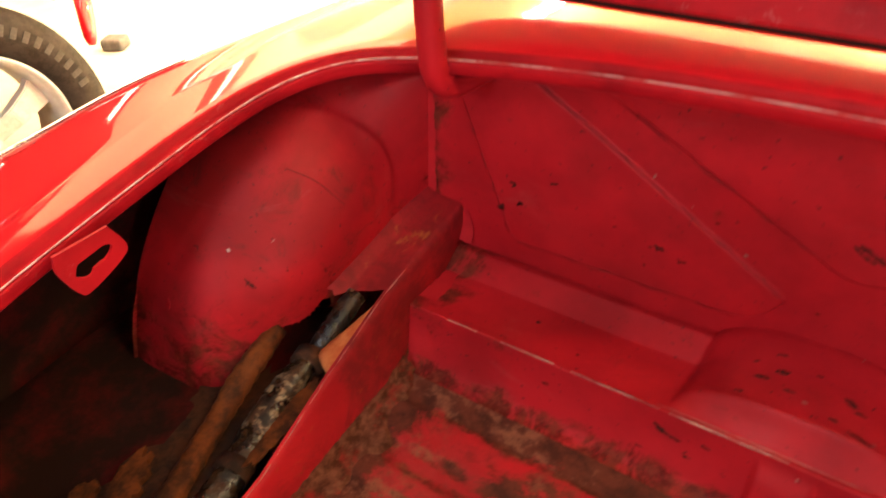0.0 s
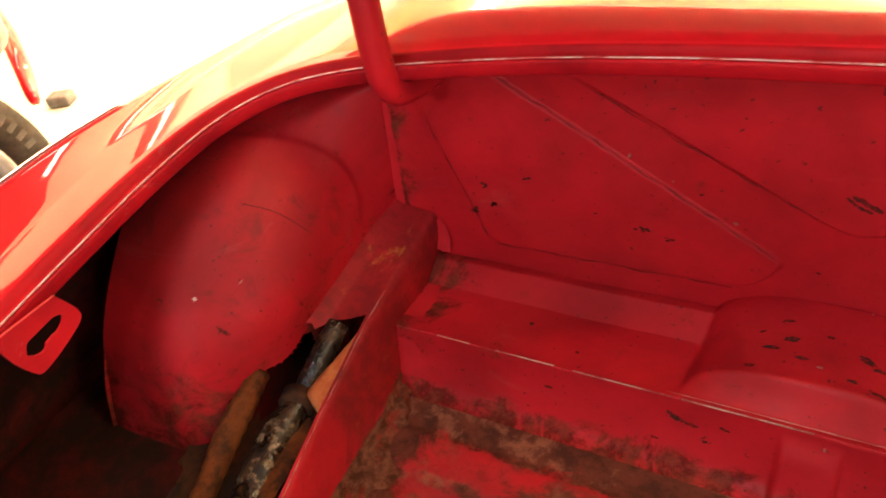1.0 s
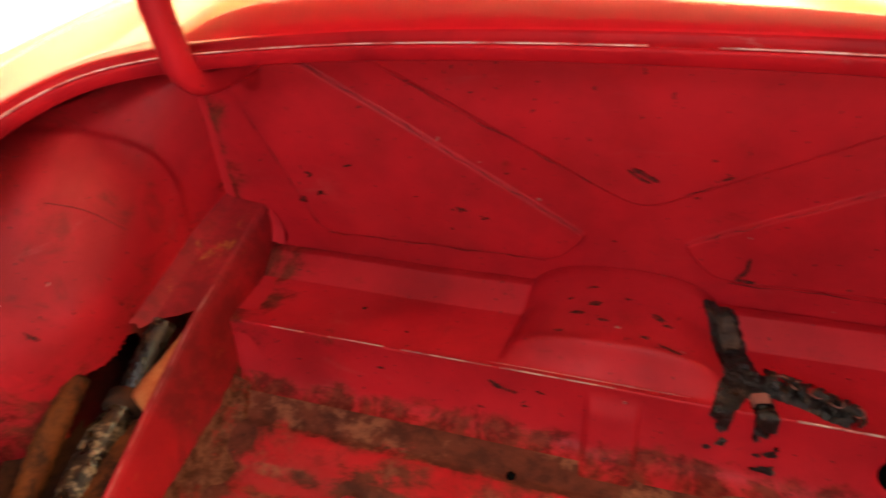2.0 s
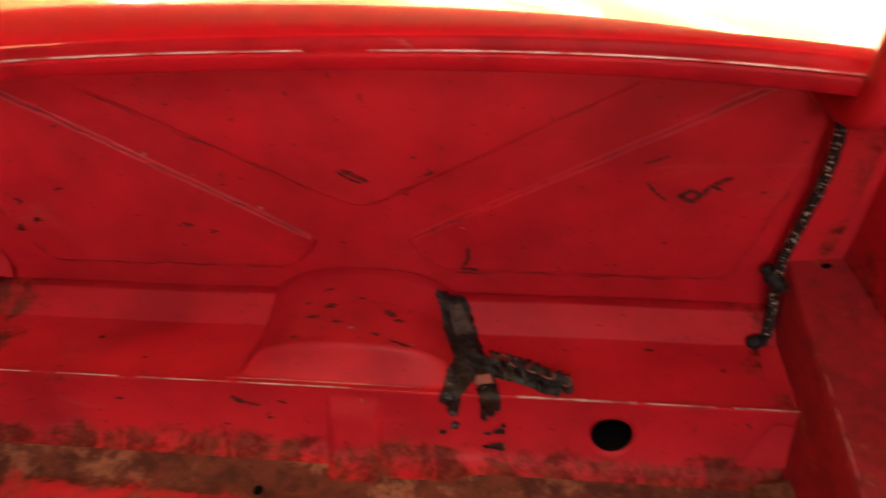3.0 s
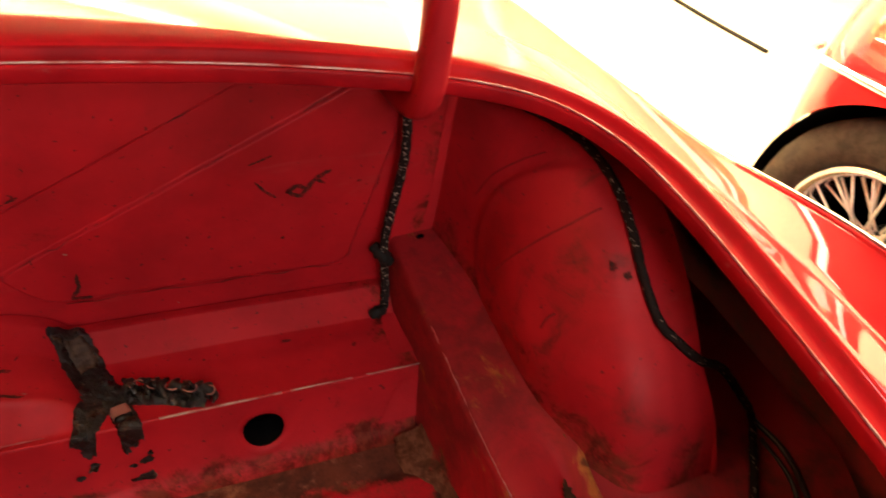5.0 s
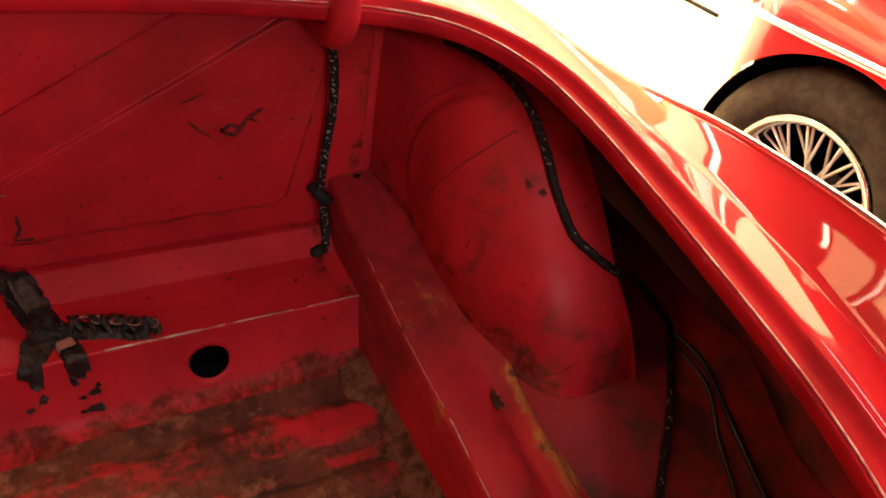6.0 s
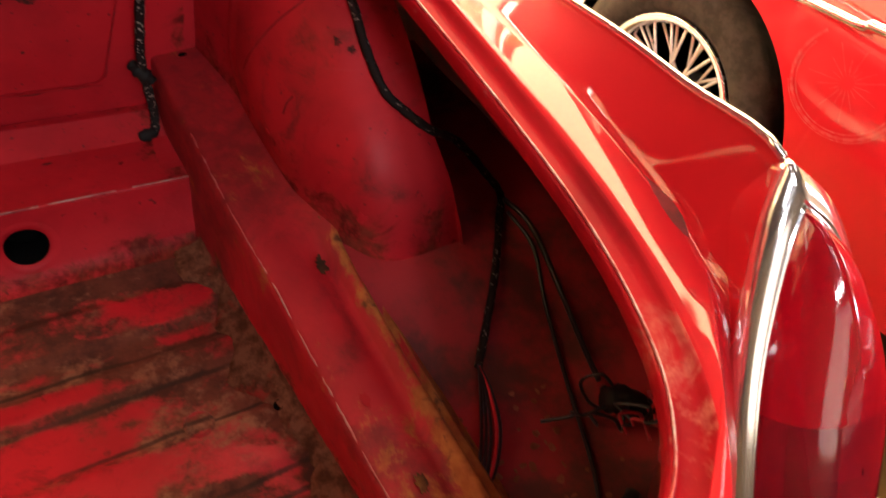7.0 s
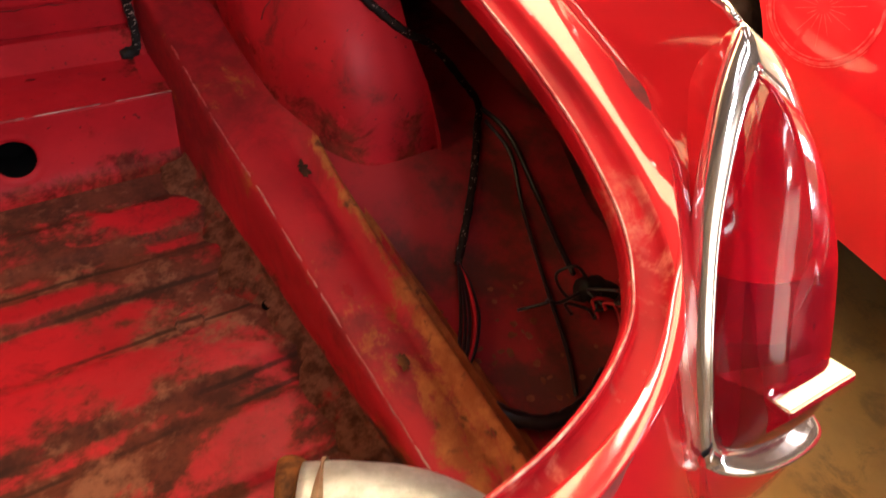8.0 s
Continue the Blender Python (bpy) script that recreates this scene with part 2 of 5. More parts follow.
M_TAPE = tape_mat()
M_SCUFF = Mat("black_scuff", (0.05, 0.014, 0.012), 0.8, spec=0.1)
M_SCUFF.colour(M_SCUFF.mix(M_SCUFF.ramp(M_SCUFF.noise(220, 4, 0.7), 0.45, 0.6), (0.060, 0.018, 0.014), (0.22, 0.016, 0.018)))
M_SCUFF = M_SCUFF.m
M_PALESPOT = Mat("pale_paint_spot", (0.62, 0.45, 0.36), 0.6).m
M_BARE = Mat("bare_spot", (0.34, 0.13, 0.10), 0.6).m


def rust_mat(name, a, b, metal=0.0, rough=0.8):
    m = Mat(name, a, rough, metal, spec=0.5 if metal else 0.2)
    m.colour(m.mix(m.ramp(m.noise(30, 7, 0.7), 0.38, 0.62), a, b))
    m.bump(m.noise(80, 6, 0.7), 0.5, 0.003)
    return m.m


M_TAPEWORN = rust_mat("worn_tape", (0.045, 0.026, 0.018), (0.16, 0.095, 0.06), 0, 0.5)
M_RUST = rust_mat("rusty_steel", (0.06, 0.022, 0.010), (0.25, 0.085, 0.020))
M_ORANGE = rust_mat("orange_rust", (0.10, 0.032, 0.010), (0.27, 0.095, 0.022))
M_RUSTBAR = rust_mat("flaking_rust", (0.040, 0.012, 0.004), (0.17, 0.046, 0.009))
M_RUSTDARK = rust_mat("deep_rust", (0.022, 0.011, 0.007), (0.085, 0.030, 0.012))
# peach carries the warm light falling on the torn flange
M_LITPEACH = rust_mat("peach_lit_flange", (0.66, 0.23, 0.075), (0.50, 0.12, 0.035), 0, 0.6)


def pipe_mat():
    m = Mat("wrapped_pipe", rough=0.25, spec=0.5)
    x, y, z = m.xyz()
    c = m.mix(m.ramp(m.noise(45, 6, 0.7), 0.42, 0.62), (0.007, 0.005, 0.004), (0.060, 0.030, 0.014))
    # pale patches paint both wear and glints on the middle stretch
    worn = m.math("MULTIPLY", m.ramp(y, -0.262, -0.285), m.ramp(y, -0.375, -0.345))
    patchy = m.ramp(m.math("ADD", m.noise(95, 4, 0.65), m.math("MULTIPLY", worn, 0.10)), 0.61, 0.72)
    m.colour(m.mix(patchy, c, (0.24, 0.17, 0.10)))
    m.rough(m.ramp(m.noise(60, 4), 0.35, 0.65, 0.14, 0.45))
    m.bump(m.noise(70, 5, 0.65, 0.6), 0.6, 0.003)
    return m.m


M_PIPE = pipe_mat()
M_ALU = rust_mat("dull_aluminium", (0.70, 0.70, 0.71), (0.48, 0.48, 0.48), 0.45, 0.4)
M_TYRE = rust_mat("tyre_rubber", (0.030, 0.023, 0.018), (0.058, 0.044, 0.034), 0, 0.8)
# near-black for wheel wells, the sill's underside and holes
M_DEEPBLACK = Mat("deep_black", (0.004, 0.004, 0.004), 0.9, spec=0.02).m


def concrete():
    m = Mat("garage_concrete", rough=0.5)
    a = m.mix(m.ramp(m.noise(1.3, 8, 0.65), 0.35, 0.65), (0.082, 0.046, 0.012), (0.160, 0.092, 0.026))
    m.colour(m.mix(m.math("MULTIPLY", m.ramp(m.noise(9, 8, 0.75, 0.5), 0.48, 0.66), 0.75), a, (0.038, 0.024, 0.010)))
    m.rough(m.ramp(m.noise(4, 5), 0.3, 0.7, 0.3, 0.55))
    m.bump(m.noise(60, 6), 0.15, 0.002)
    return m.m


M_CONC = concrete()


def wall_mat(name="garage_wall", a=(0.80, 0.74, 0.62), b=(0.68, 0.62, 0.50)):
    m = Mat(name, rough=0.8)
    m.colour(m.mix(m.ramp(m.noise(1.5, 6), 0.35, 0.65), a, b))
    m.bump(m.noise(40, 5), 0.2, 0.002)
    return m.m


M_WALL = wall_mat()
M_CEIL = wall_mat("ceiling_paint", (0.86, 0.64, 0.22), (0.78, 0.55, 0.17))
# unseen rear ceiling and walls, coloured dark to cut bounced light
M_CEIL2 = wall_mat("dark_rear_ceiling", (0.12, 0.09, 0.065), (0.085, 0.065, 0.05))
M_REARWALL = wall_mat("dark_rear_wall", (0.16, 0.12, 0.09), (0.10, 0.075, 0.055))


def glow(name, colour, strength):
    m = bpy.data.materials.new(name)
    m.use_nodes = True
    b = m.node_tree.nodes["Principled BSDF"]
    b.inputs["Base Color"].default_value = (*colour, 1)
    b.inputs["Emission Color"].default_value = (*colour, 1)
    b.inputs["Emission Strength"].default_value = strength
    return m


M_DOORGLOW = glow("door_backdrop_glow", (1.0, 0.82, 0.42), 4.5)


def lens_mat(name, colour, rough=0.05):
    m = Mat(name, colour, 0.12, 0, 1.0)
    m.b.inputs["Coat Roughness"].default_value = rough
    m.b.inputs["Transmission Weight"].default_value = 0.55
    m.b.inputs["Coat IOR"].default_value = 1.5
    m.b.inputs["IOR"].default_value = 1.45
    return m.m


M_LENS = lens_mat("red_lens", (0.66, 0.002, 0.016), 0.02)
M_LENS_LOW = lens_mat("dark_red_lens", (0.30, 0.003, 0.016), 0.03)


# ---- mesh helpers ----
def mesh(name, verts, faces, mat, smooth=True):
    me = bpy.data.meshes.new(name)
    me.from_pydata([tuple(map(float, v)) for v in verts], [], faces)
    me.validate()
    if smooth:
        me.polygons.foreach_set("use_smooth", [True] * len(me.polygons))
    for mm in mat if isinstance(mat, (list, tuple)) else (mat,):
        me.materials.append(mm)
    me.update()
    return me


def part(name, data, parent=None, label="", m=None, angle=None):
    ob = new(name, data)
    if m is not None:
        ob.matrix_world = m
    ob.parent = parent
    if label:
        ob["label"] = label
    return ob


def thing(name, at=(0, 0, 0)):
    ob = new(name)
    ob.empty_display_size = 0.05
    ob.matrix_world = pose(*at)
    return ob


def grid_faces(n, k, closed=False):
    """Faces of n rows of k points."""
    out = []
    for i in range(n if closed else n - 1):
        a, b = i * k, ((i + 1) % n) * k
        out += [(a + j, a + j + 1, b + j + 1, b + j) for j in range(k - 1)]
    return out


def smooth_rows(rows, n):
    """Catmull-Rom through rows (any number of columns), n steps a span."""
    p = np.array(rows, float)
    q = np.vstack([2 * p[0] - p[1], p, 2 * p[-1] - p[-2]])
    out = []
    for i in range(1, len(q) - 2):
        for s in np.arange(n) / n:
            a, b, c, d = q[i - 1:i + 3]
            out.append(0.5 * (2 * b + (c - a) * s + (2 * a - 5 * b + 4 * c - d) * s * s + (3 * b - a - 3 * c + d) * s ** 3))
    out.append(p[-1])
    return np.array(out)


def tube(name, points, radius, mat, n=8, sides=10, wobble=0.0):
    """A tube through points; radius one number, or one for each point."""
    rad = radius if isinstance(radius, (list, tuple)) else [radius] * len(points)
    p = smooth_rows([(*a, r) for a, r in zip(points, rad)], n)
    verts, up = [], Vector((0.3, 0.5, 0.8))
    for i, row in enumerate(p):
        c = Vector(row[:3])
        d = Vector(p[min(i + 1, len(p) - 1)][:3]) - Vector(p[max(i - 1, 0)][:3])
        d.normalize()
        a = d.cross(up).normalized()
        b = d.cross(a)
        r = row[3] * (1 + wobble * math.sin(i * 2.1))
        verts += [c + (a * math.cos(t) + b * math.sin(t)) * r for t in np.linspace(0, 2 * math.pi, sides, endpoint=False)]
    k = sides
    faces = [(i * k + j, i * k + (j + 1) % k, (i + 1) * k + (j + 1) % k, (i + 1) * k + j) for i in range(len(p) - 1) for j in range(k)]
    faces += [tuple(range(k))[::-1], tuple((len(p) - 1) * k + j for j in range(k))]
    return mesh(name, verts, faces, mat)


def box(name, x0, x1, y0, y1, z0, z1, mat, bevel=0.0):
    bm = bmesh.new()
    bmesh.ops.create_cube(bm, size=1)
    bmesh.ops.scale(bm, vec=(x1 - x0, y1 - y0, z1 - z0), verts=bm.verts)
    bmesh.ops.translate(bm, vec=((x0 + x1) / 2, (y0 + y1) / 2, (z0 + z1) / 2), verts=bm.verts)
    if bevel:
        bmesh.ops.bevel(bm, geom=bm.edges[:], offset=bevel, segments=2, affect="EDGES", profile=0.5)
    me = bpy.data.meshes.new(name)
    bm.to_mesh(me)
    bm.free()
    me.materials.append(mat)
    return me


def step(e0, e1, x):
    t = np.clip((x - e0) / (e1 - e0), 0, 1)
    return t * t * (3 - 2 * t)


# ---- garage ----
G = (-4.2, 4.2, -4.0, 5.6)


def setting(name, data, label, category, m=None):
    return tagged(part(name, data, None, label, m), category=category, kind="structure")


# one floor in two tones: pale where brightly lit, brown where shaded
M_LITFLOOR = Mat("lit_floor_pale", (0.74, 0.70, 0.60), 0.35)
M_LITFLOOR.colour(M_LITFLOOR.mix(M_LITFLOOR.ramp(M_LITFLOOR.noise(2.5, 7, 0.6), 0.35, 0.7), (0.78, 0.74, 0.65), (0.62, 0.57, 0.47)))
M_LITFLOOR.bump(M_LITFLOOR.noise(50, 5), 0.1, 0.001)
setting("floor_front", box("floor_front", G[0], G[1], 0.25, G[3] + 6, 0.0, 0.004, M_LITFLOOR.m), "garage floor ahead, coloured pale to read as brightly lit", "floor")
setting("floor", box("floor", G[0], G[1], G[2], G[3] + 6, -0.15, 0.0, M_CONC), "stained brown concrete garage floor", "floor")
SW = (-0.3, 1.5, 0.40, 2.40)
for nm, xa, xb, za, zb in (("wall_south", SW[1], G[1], 0.0, CEIL), ("wall_south_end", G[0], SW[0], 0.0, CEIL), ("wall_south_sill", SW[0], SW[1], 0.0, SW[2]), ("wall_south_head", SW[0], SW[1], SW[3], CEIL)):
    setting(nm, box(nm, xa, xb, G[2] - 0.15, G[2], za, zb, M_REARWALL), "unseen rear garage wall, darkened to cut bounced light", "wall")
# unseen window, added so that the chrome bezel reflects something bright
win = tagged(thing("window_south", (SW[0], G[2] - .075, SW[2])), "unseen rear window added for chrome reflections", "window", kind="structure")
for xa, xb, za, zb in ((0, .05, .05, 1.95), (1.75, 1.80, .05, 1.95), (.88, .92, .05, 1.95), (0, 1.8, 0, .05), (0, 1.8, 1.95, 2.0)):
    part("window_frame", box("window_frame", xa, xb, -.03, .03, za, zb, M_WALL, .004), win)
setting("backdrop_south", box("backdrop_south", SW[0] - .4, SW[1] + .4, G[2] - .45, G[2] - .40, SW[2] - .4, SW[3] + .4, glow("rear_window_glow", (1.0, 0.95, 0.92), 1.05)), "unseen glowing sheet behind the added rear window", "backdrop")
# unseen side windows with glowing sheets, added for streaks along the wings
M_GLARE = glow("east_window_glow", (1.0, 0.88, 0.62), 5.0)
M_GLARE_W = glow("west_window_glow", (1.0, 0.76, 0.36), 4.0)
WIN = (0.6, 5.3, 2.05, 2.8)
for side_, xa, xb, xo in (("west", G[0] - 0.15, G[0], G[0] - 0.45), ("east", G[1], G[1] + 0.15, G[1] + 0.40)):
    # rear stretch: west dark to cut bounce, east pale for chrome reflections
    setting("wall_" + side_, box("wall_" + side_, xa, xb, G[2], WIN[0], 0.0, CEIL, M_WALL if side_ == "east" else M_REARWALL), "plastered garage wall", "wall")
    setting("wall_" + side_ + "_end", box("wall_end", xa, xb, WIN[1], G[3], 0.0, CEIL, M_WALL), "plain cream plastered garage wall", "wall")
    setting("wall_" + side_ + "_sill", box("wall_sill", xa, xb, WIN[0], WIN[1], 0.0, WIN[2], M_WALL), "cream garage wall below the added window", "wall")
    setting("wall_" + side_ + "_head", box("wall_head", xa, xb, WIN[0], WIN[1], WIN[3], CEIL, M_WALL), "cream garage wall over the added window", "wall")
    win = tagged(thing("window_" + side_, ((xa + xb) / 2, WIN[0], WIN[2])), "unseen long window added to light and streak the wings", "window", kind="structure")
    for k in range(2):
        yy = (WIN[1] - WIN[0] - .05) * k
        part("mullion", box("mullion", -.03, .03, yy, yy + .05, .052, WIN[3] - WIN[2] - .052, M_WALL, .004), win)
    for zz in (0.0, WIN[3] - WIN[2] - .05):
        part("window_frame", box("window_frame", -.03, .03, 0.0, WIN[1] - WIN[0], zz, zz + .05, M_WALL, .004), win)
    setting("backdrop_" + side_, box("backdrop_side", xo, xo + .05, WIN[0] - .4, WIN[1] + .4, WIN[2] - .4, WIN[3] + .4, M_GLARE if side_ == "east" else M_GLARE_W), "unseen glowing sheet behind the added side window", "backdrop")
# door opening and glowing backdrop are added as an unseen light source
setting("wall_north", box("wall_north", G[0], -3.0, G[3], G[3] + 0.15, 0.0, CEIL, M_WALL), "unseen cream wall beside the added door opening", "wall")
setting("wall_north_east", box("wall_north_east", 3.0, G[1], G[3], G[3] + 0.15, 0.0, CEIL, M_WALL), "unseen cream wall beside the added door opening", "wall")
setting("wall_north_lintel", box("wall_north_lintel", -3.0, 3.0, G[3], G[3] + 0.15, 2.5, CEIL, M_CEIL), "unseen cream wall over the added door opening", "wall")
setting("ceiling", box("ceiling", G[0], G[1], 2.0, G[3], CEIL, CEIL + 0.15, M_CEIL), "warm cream garage ceiling by the door", "ceiling")
setting("ceiling_rear", box("ceiling_rear", G[0], G[1], G[2], 2.0, CEIL, CEIL + 0.15, M_CEIL2), "unseen rear garage ceiling, darkened to cut bounced light", "ceiling")
setting("backdrop", box("backdrop", -7, 7, G[3] + 6.0, G[3] + 6.05, -0.2, 6, M_DOORGLOW), "unseen glowing backdrop beyond the added door opening", "backdrop")

# ---- the red car whose boot is open ----
car = thing("sports_car", (CX, 0, 0))
tagged(car, "red classic sports car, boot lid open, interior stripped and rusty", "car")


def carpart(name, data, label="", parent=None):
    """A part of the car whose mesh is given in metres from the car's centre line."""
    return part(name, data, parent or car, label)


def lip_z(y):
    return 0.87 + 0.19 * y


# half of the opening, from the middle of its front edge round to the middle of its rear edge
LIP = [(0, -.058), (.12, -.060), (.24, -.068), (.35, -.084), (.42, -.101), (.47, -.128), (.505, -.175), (.523, -.24), (.533, -.32),
       (.540, -.40), (.543, -.46), (.541, -.51), (.535, -.55), (.525, -.585), (.508, -.615), (.483, -.64), (.433, -.663), (.363, -.676), (.2, -.686), (0, -.69)]
CREASE = [(0, .10, .864), (.13, .10, .863), (.27, .09, .859), (.40, .08, .849), (.50, .07, .834), (.56, .03, .822), (.586, -.06, .818),
          (.592, -.16, .8165), (.595, -.26, .8150), (.601, -.36, .8035), (.607, -.44, .7890), (.608, -.49, .7800), (.603, -.525, .7745), (.588, -.56, .7685), (.563, -.595, .7615),
          (.530, -.628, .754), (.463, -.672, .744), (.37, -.69, .735), (.2, -.705, .733), (0, -.71, .732)]
CREST = [(0, .40, .875), (.17, .40, .87), (.36, .38, .85), (.52, .33, .81), (.60, .25, .79), (.640, .15, .79), (.645, .02, .80),
         (.643, -.12, .812), (.640, -.25, .828), (.636, -.35, .834), (.632, -.45, .8385), (.624, -.535, .8445), (.604, -.571, .794), (.595, -.606, .735), (.597, -.642, .673),
         (.603, -.69, .590), (.51, -.76, .59), (.40, -.785, .59), (.22, -.80, .59), (0, -.805, .59)]
SIDE = [(0, 2.75, .78), (.3, 2.7, .76), (.5, 2.5, .72), (.62, 1.6, .72), (.69, .4, .70), (.73, .2, .695), (.745, .02, .69), (.755, -.12, .70),
        (.755, -.25, .71), (.755, -.35, .715), (.75, -.45, .715), (.738, -.535, .72), (.728, -.575, .70), (.715, -.61, .655), (.70, -.65, .59), (.66, -.705, .51), (.58, -.79, .475),
        (.45, -.82, .47), (.25, -.835, .47), (0, -.84, .47)]


def full_loop(half, n=5):
    """Both halves of a loop of (u, y, z), smoothed."""
    s = smooth_rows(half, n)
    return np.vstack([s, (s * np.array([-1, 1, 1]))[1:-1][::-1]])


lip = full_loop([(u, y, lip_z(y)) for u, y in LIP])
NST = len(lip)
tang = np.roll(lip, -1, 0) - np.roll(lip, 1, 0)
tang /= np.linalg.norm(tang, axis=1)[:, None]
outw = np.stack([-tang[:, 1], tang[:, 0], 0 * tang[:, 0]], 1)
outw *= np.sign(np.sum(outw * (lip - lip.mean(0)), 1))[:, None]
crease, crest, side = full_loop(CREASE), full_loop(CREST), full_loop(SIDE)
for r_ in (crease, crest, side):
    # the deck stands a little higher on the near side of the car's front left
    r_[:, 2] -= .020 * np.clip(r_[:, 0] / .6, -1, 1) * step(-.42, -.10, r_[:, 1]) * step(.3, .1, r_[:, 1])


def ring(d, h):
    return lip + outw * d + np.array([0, 0, h])


def loft(name, rings, mat):
    k = len(rings)
    verts = np.stack(rings, 1).reshape(-1, 3)
    return mesh(name, verts, grid_faces(NST, k, True), mat)


# rolled lip, drain gutter and outer edge of the opening
carpart("aperture_rim", loft("aperture_rim", [ring(.006, -.0135), ring(.0, -.0135), ring(-.0012, -.012), ring(-.0012, -.003), ring(-.0006, -.0008), ring(.0012, .0), ring(.003, -.0008),
        ring(.0038, -.003), ring(.0043, -.006), ring(.0055, -.0085), ring(.009, -.0095), ring(.018, -.0092), ring(.0225, -.008), ring(.0250, -.0052), ring(.0262, -.003), ring(.0272, -.0015), ring(.0285, -.001)], M_GUTTER),
        "red boot opening rim with a chipped drain gutter")
# pale tube paints the lip's highlight as well as its wear
worn = ring(.0012, .0009)
M_LIPGLINT = rust_mat("lip_glint_wear", (0.74, 0.50, 0.46), (0.50, 0.06, 0.06), 0.3, 0.35)
carpart("lip_glint", tube("lip_glint", [tuple(p) for p in worn[2:]] + [tuple(worn[0])], .0009, M_LIPGLINT, 1, 6), "pale line for highlight and wear along the rolled lip")
e1, e2 = ring(.0285, -.001), ring(.0315, .0006)
low = side * np.array([1.0, 1, 0]) + np.array([0, 0, .30])
low[:, 0] *= 0.92 + 0.06 * step(-.60, -.40, side[:, 1])
mid = side * np.array([1.0, 1.0, 0])
mid[:, 0] *= 0.96 + 0.06 * step(-.60, -.40, side[:, 1])
mid[:, 2] = np.minimum(.55, side[:, 2] - .06)


def blend(a, b, s, lift=0.0):
    return a * (1 - s) + b * s + np.array([0, 0, lift])


def swell(s, lift):
    """The shoulder between the gutter and the crease, fuller along the sides than at the tail."""
    r = blend(e2, crease, s)
    r[:, 2] += lift * 4 * s * (1 - s)
    return r


carpart("bodywork", loft("bodywork", [e1, ring(.0298, -.0001), e2, swell(.12, .0008), swell(.3, .0008), swell(.5, .0008), swell(.7, .0008), swell(.88, .0008), crease, blend(crease, crest, .12), blend(crease, crest, .5, -.003),
        blend(crease, crest, .88), blend(crease, crest, .97, .001), crest, blend(crest, side, .06, .0), blend(crest, side, .25, .004), blend(crest, side, .6, .006), side, mid, low], M_BODY),
        "glossy red rear wings and deck")
for s in (1, -1):
    bead = [tuple(crest[k if s > 0 else NST - k] + np.array([0, 0, .0012])) for k in range(36, 56)]
    carpart("wing_bead", tube("wing_bead", bead, .0030, M_CHROME, 1, 8), "thin bright bead along the wing's top edge")
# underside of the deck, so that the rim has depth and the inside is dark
carpart("deck_underside", loft("deck_underside", [ring(.005, -.0136), ring(.012, -.0165), ring(.03, -.017), blend(crease, crest, .4, -.02), blend(crest, side, .5, -.02), mid * np.array([.985, .99, 1]), low * np.array([.985, .99, 1])], [M_WINGIN, M_WELLSHADE]),
        "dusty inside of the wings, left half darkened as in shade")

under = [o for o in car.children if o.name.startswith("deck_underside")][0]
# left half takes the colour with shade painted in
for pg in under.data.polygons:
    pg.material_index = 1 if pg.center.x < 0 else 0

# ---- boot interior ----


def tri_mask(x, z, pts, r):
    """Signed distance, positive inside, to a convex polygon with rounded corners."""
    d = np.full_like(x, 9.0)
    c = np.mean(pts, 0)
    for i in range(len(pts)):
        a, b = np.array(pts[i]), np.array(pts[(i + 1) % len(pts)])
        n = np.array([b[1] - a[1], a[0] - b[0]])
        n = n / np.linalg.norm(n)
        if (c - a) @ n < 0:
            n = -n
        d = -np.logaddexp(-d / r, -((x - a[0]) * n[0] + (z - a[1]) * n[1]) / r) * r
    return d


def bulkhead_mesh():
    nx, nz = 720, 220
    xs, zs = np.linspace(-.475, .46, nx), np.linspace(.556, .834, nz)
    X, Z = np.meshgrid(xs, zs, indexing="ij")
    h = np.zeros_like(X)
    for tri in ([(-.046, .630), (-.075, .594), (-.351, .594), (-.432, .83), (-.360, .83)], [(.042, .632), (.075, .594), (.353, .594), (.415, .83), (.392, .826)]):
        h = np.maximum(h, step(-.0010, .0016, tri_mask(X, Z, tri, .0045)))
    h = np.maximum(h, .8 * step(-.0012, .0020, tri_mask(X, Z, [(.004, .668), (-.36, .875), (.36, .868)], .009)))
    Y = -.0048 * h + .0015 * np.sin(X * 9) * np.sin(Z * 14) + .0006 * np.sin(X * 31 + 2) * np.sin(Z * 43)
    return mesh("bulkhead", np.stack([X, Y, Z], -1).reshape(-1, 3), grid_faces(nx, nz), M_BULK)


carpart("bulkhead", bulkhead_mesh(), "red pressed steel bulkhead with cross-shaped swages")


PROF = smooth_rows([(-.001, .5588), (-.008, .5606), (-.0135, .5610), (-.017, .5592), (-.030, .5515), (-.0415, .5448), (-.0430, .5440), (-.0450, .5437), (-.058, .544), (-.067, .545), (-.075, .5458), (-.082, .5464), (-.09, .547), (-.098, .548), (-.105, .549), (-.112, .550), (-.119, .551), (-.1215, .5515), (-.123, .549), (-.124, .543),
                    (-.129, .52), (-.139, .495), (-.147, .483), (-.158, .478), (-.17, .477)], 4)
HOLE = (.243, .513, .020)


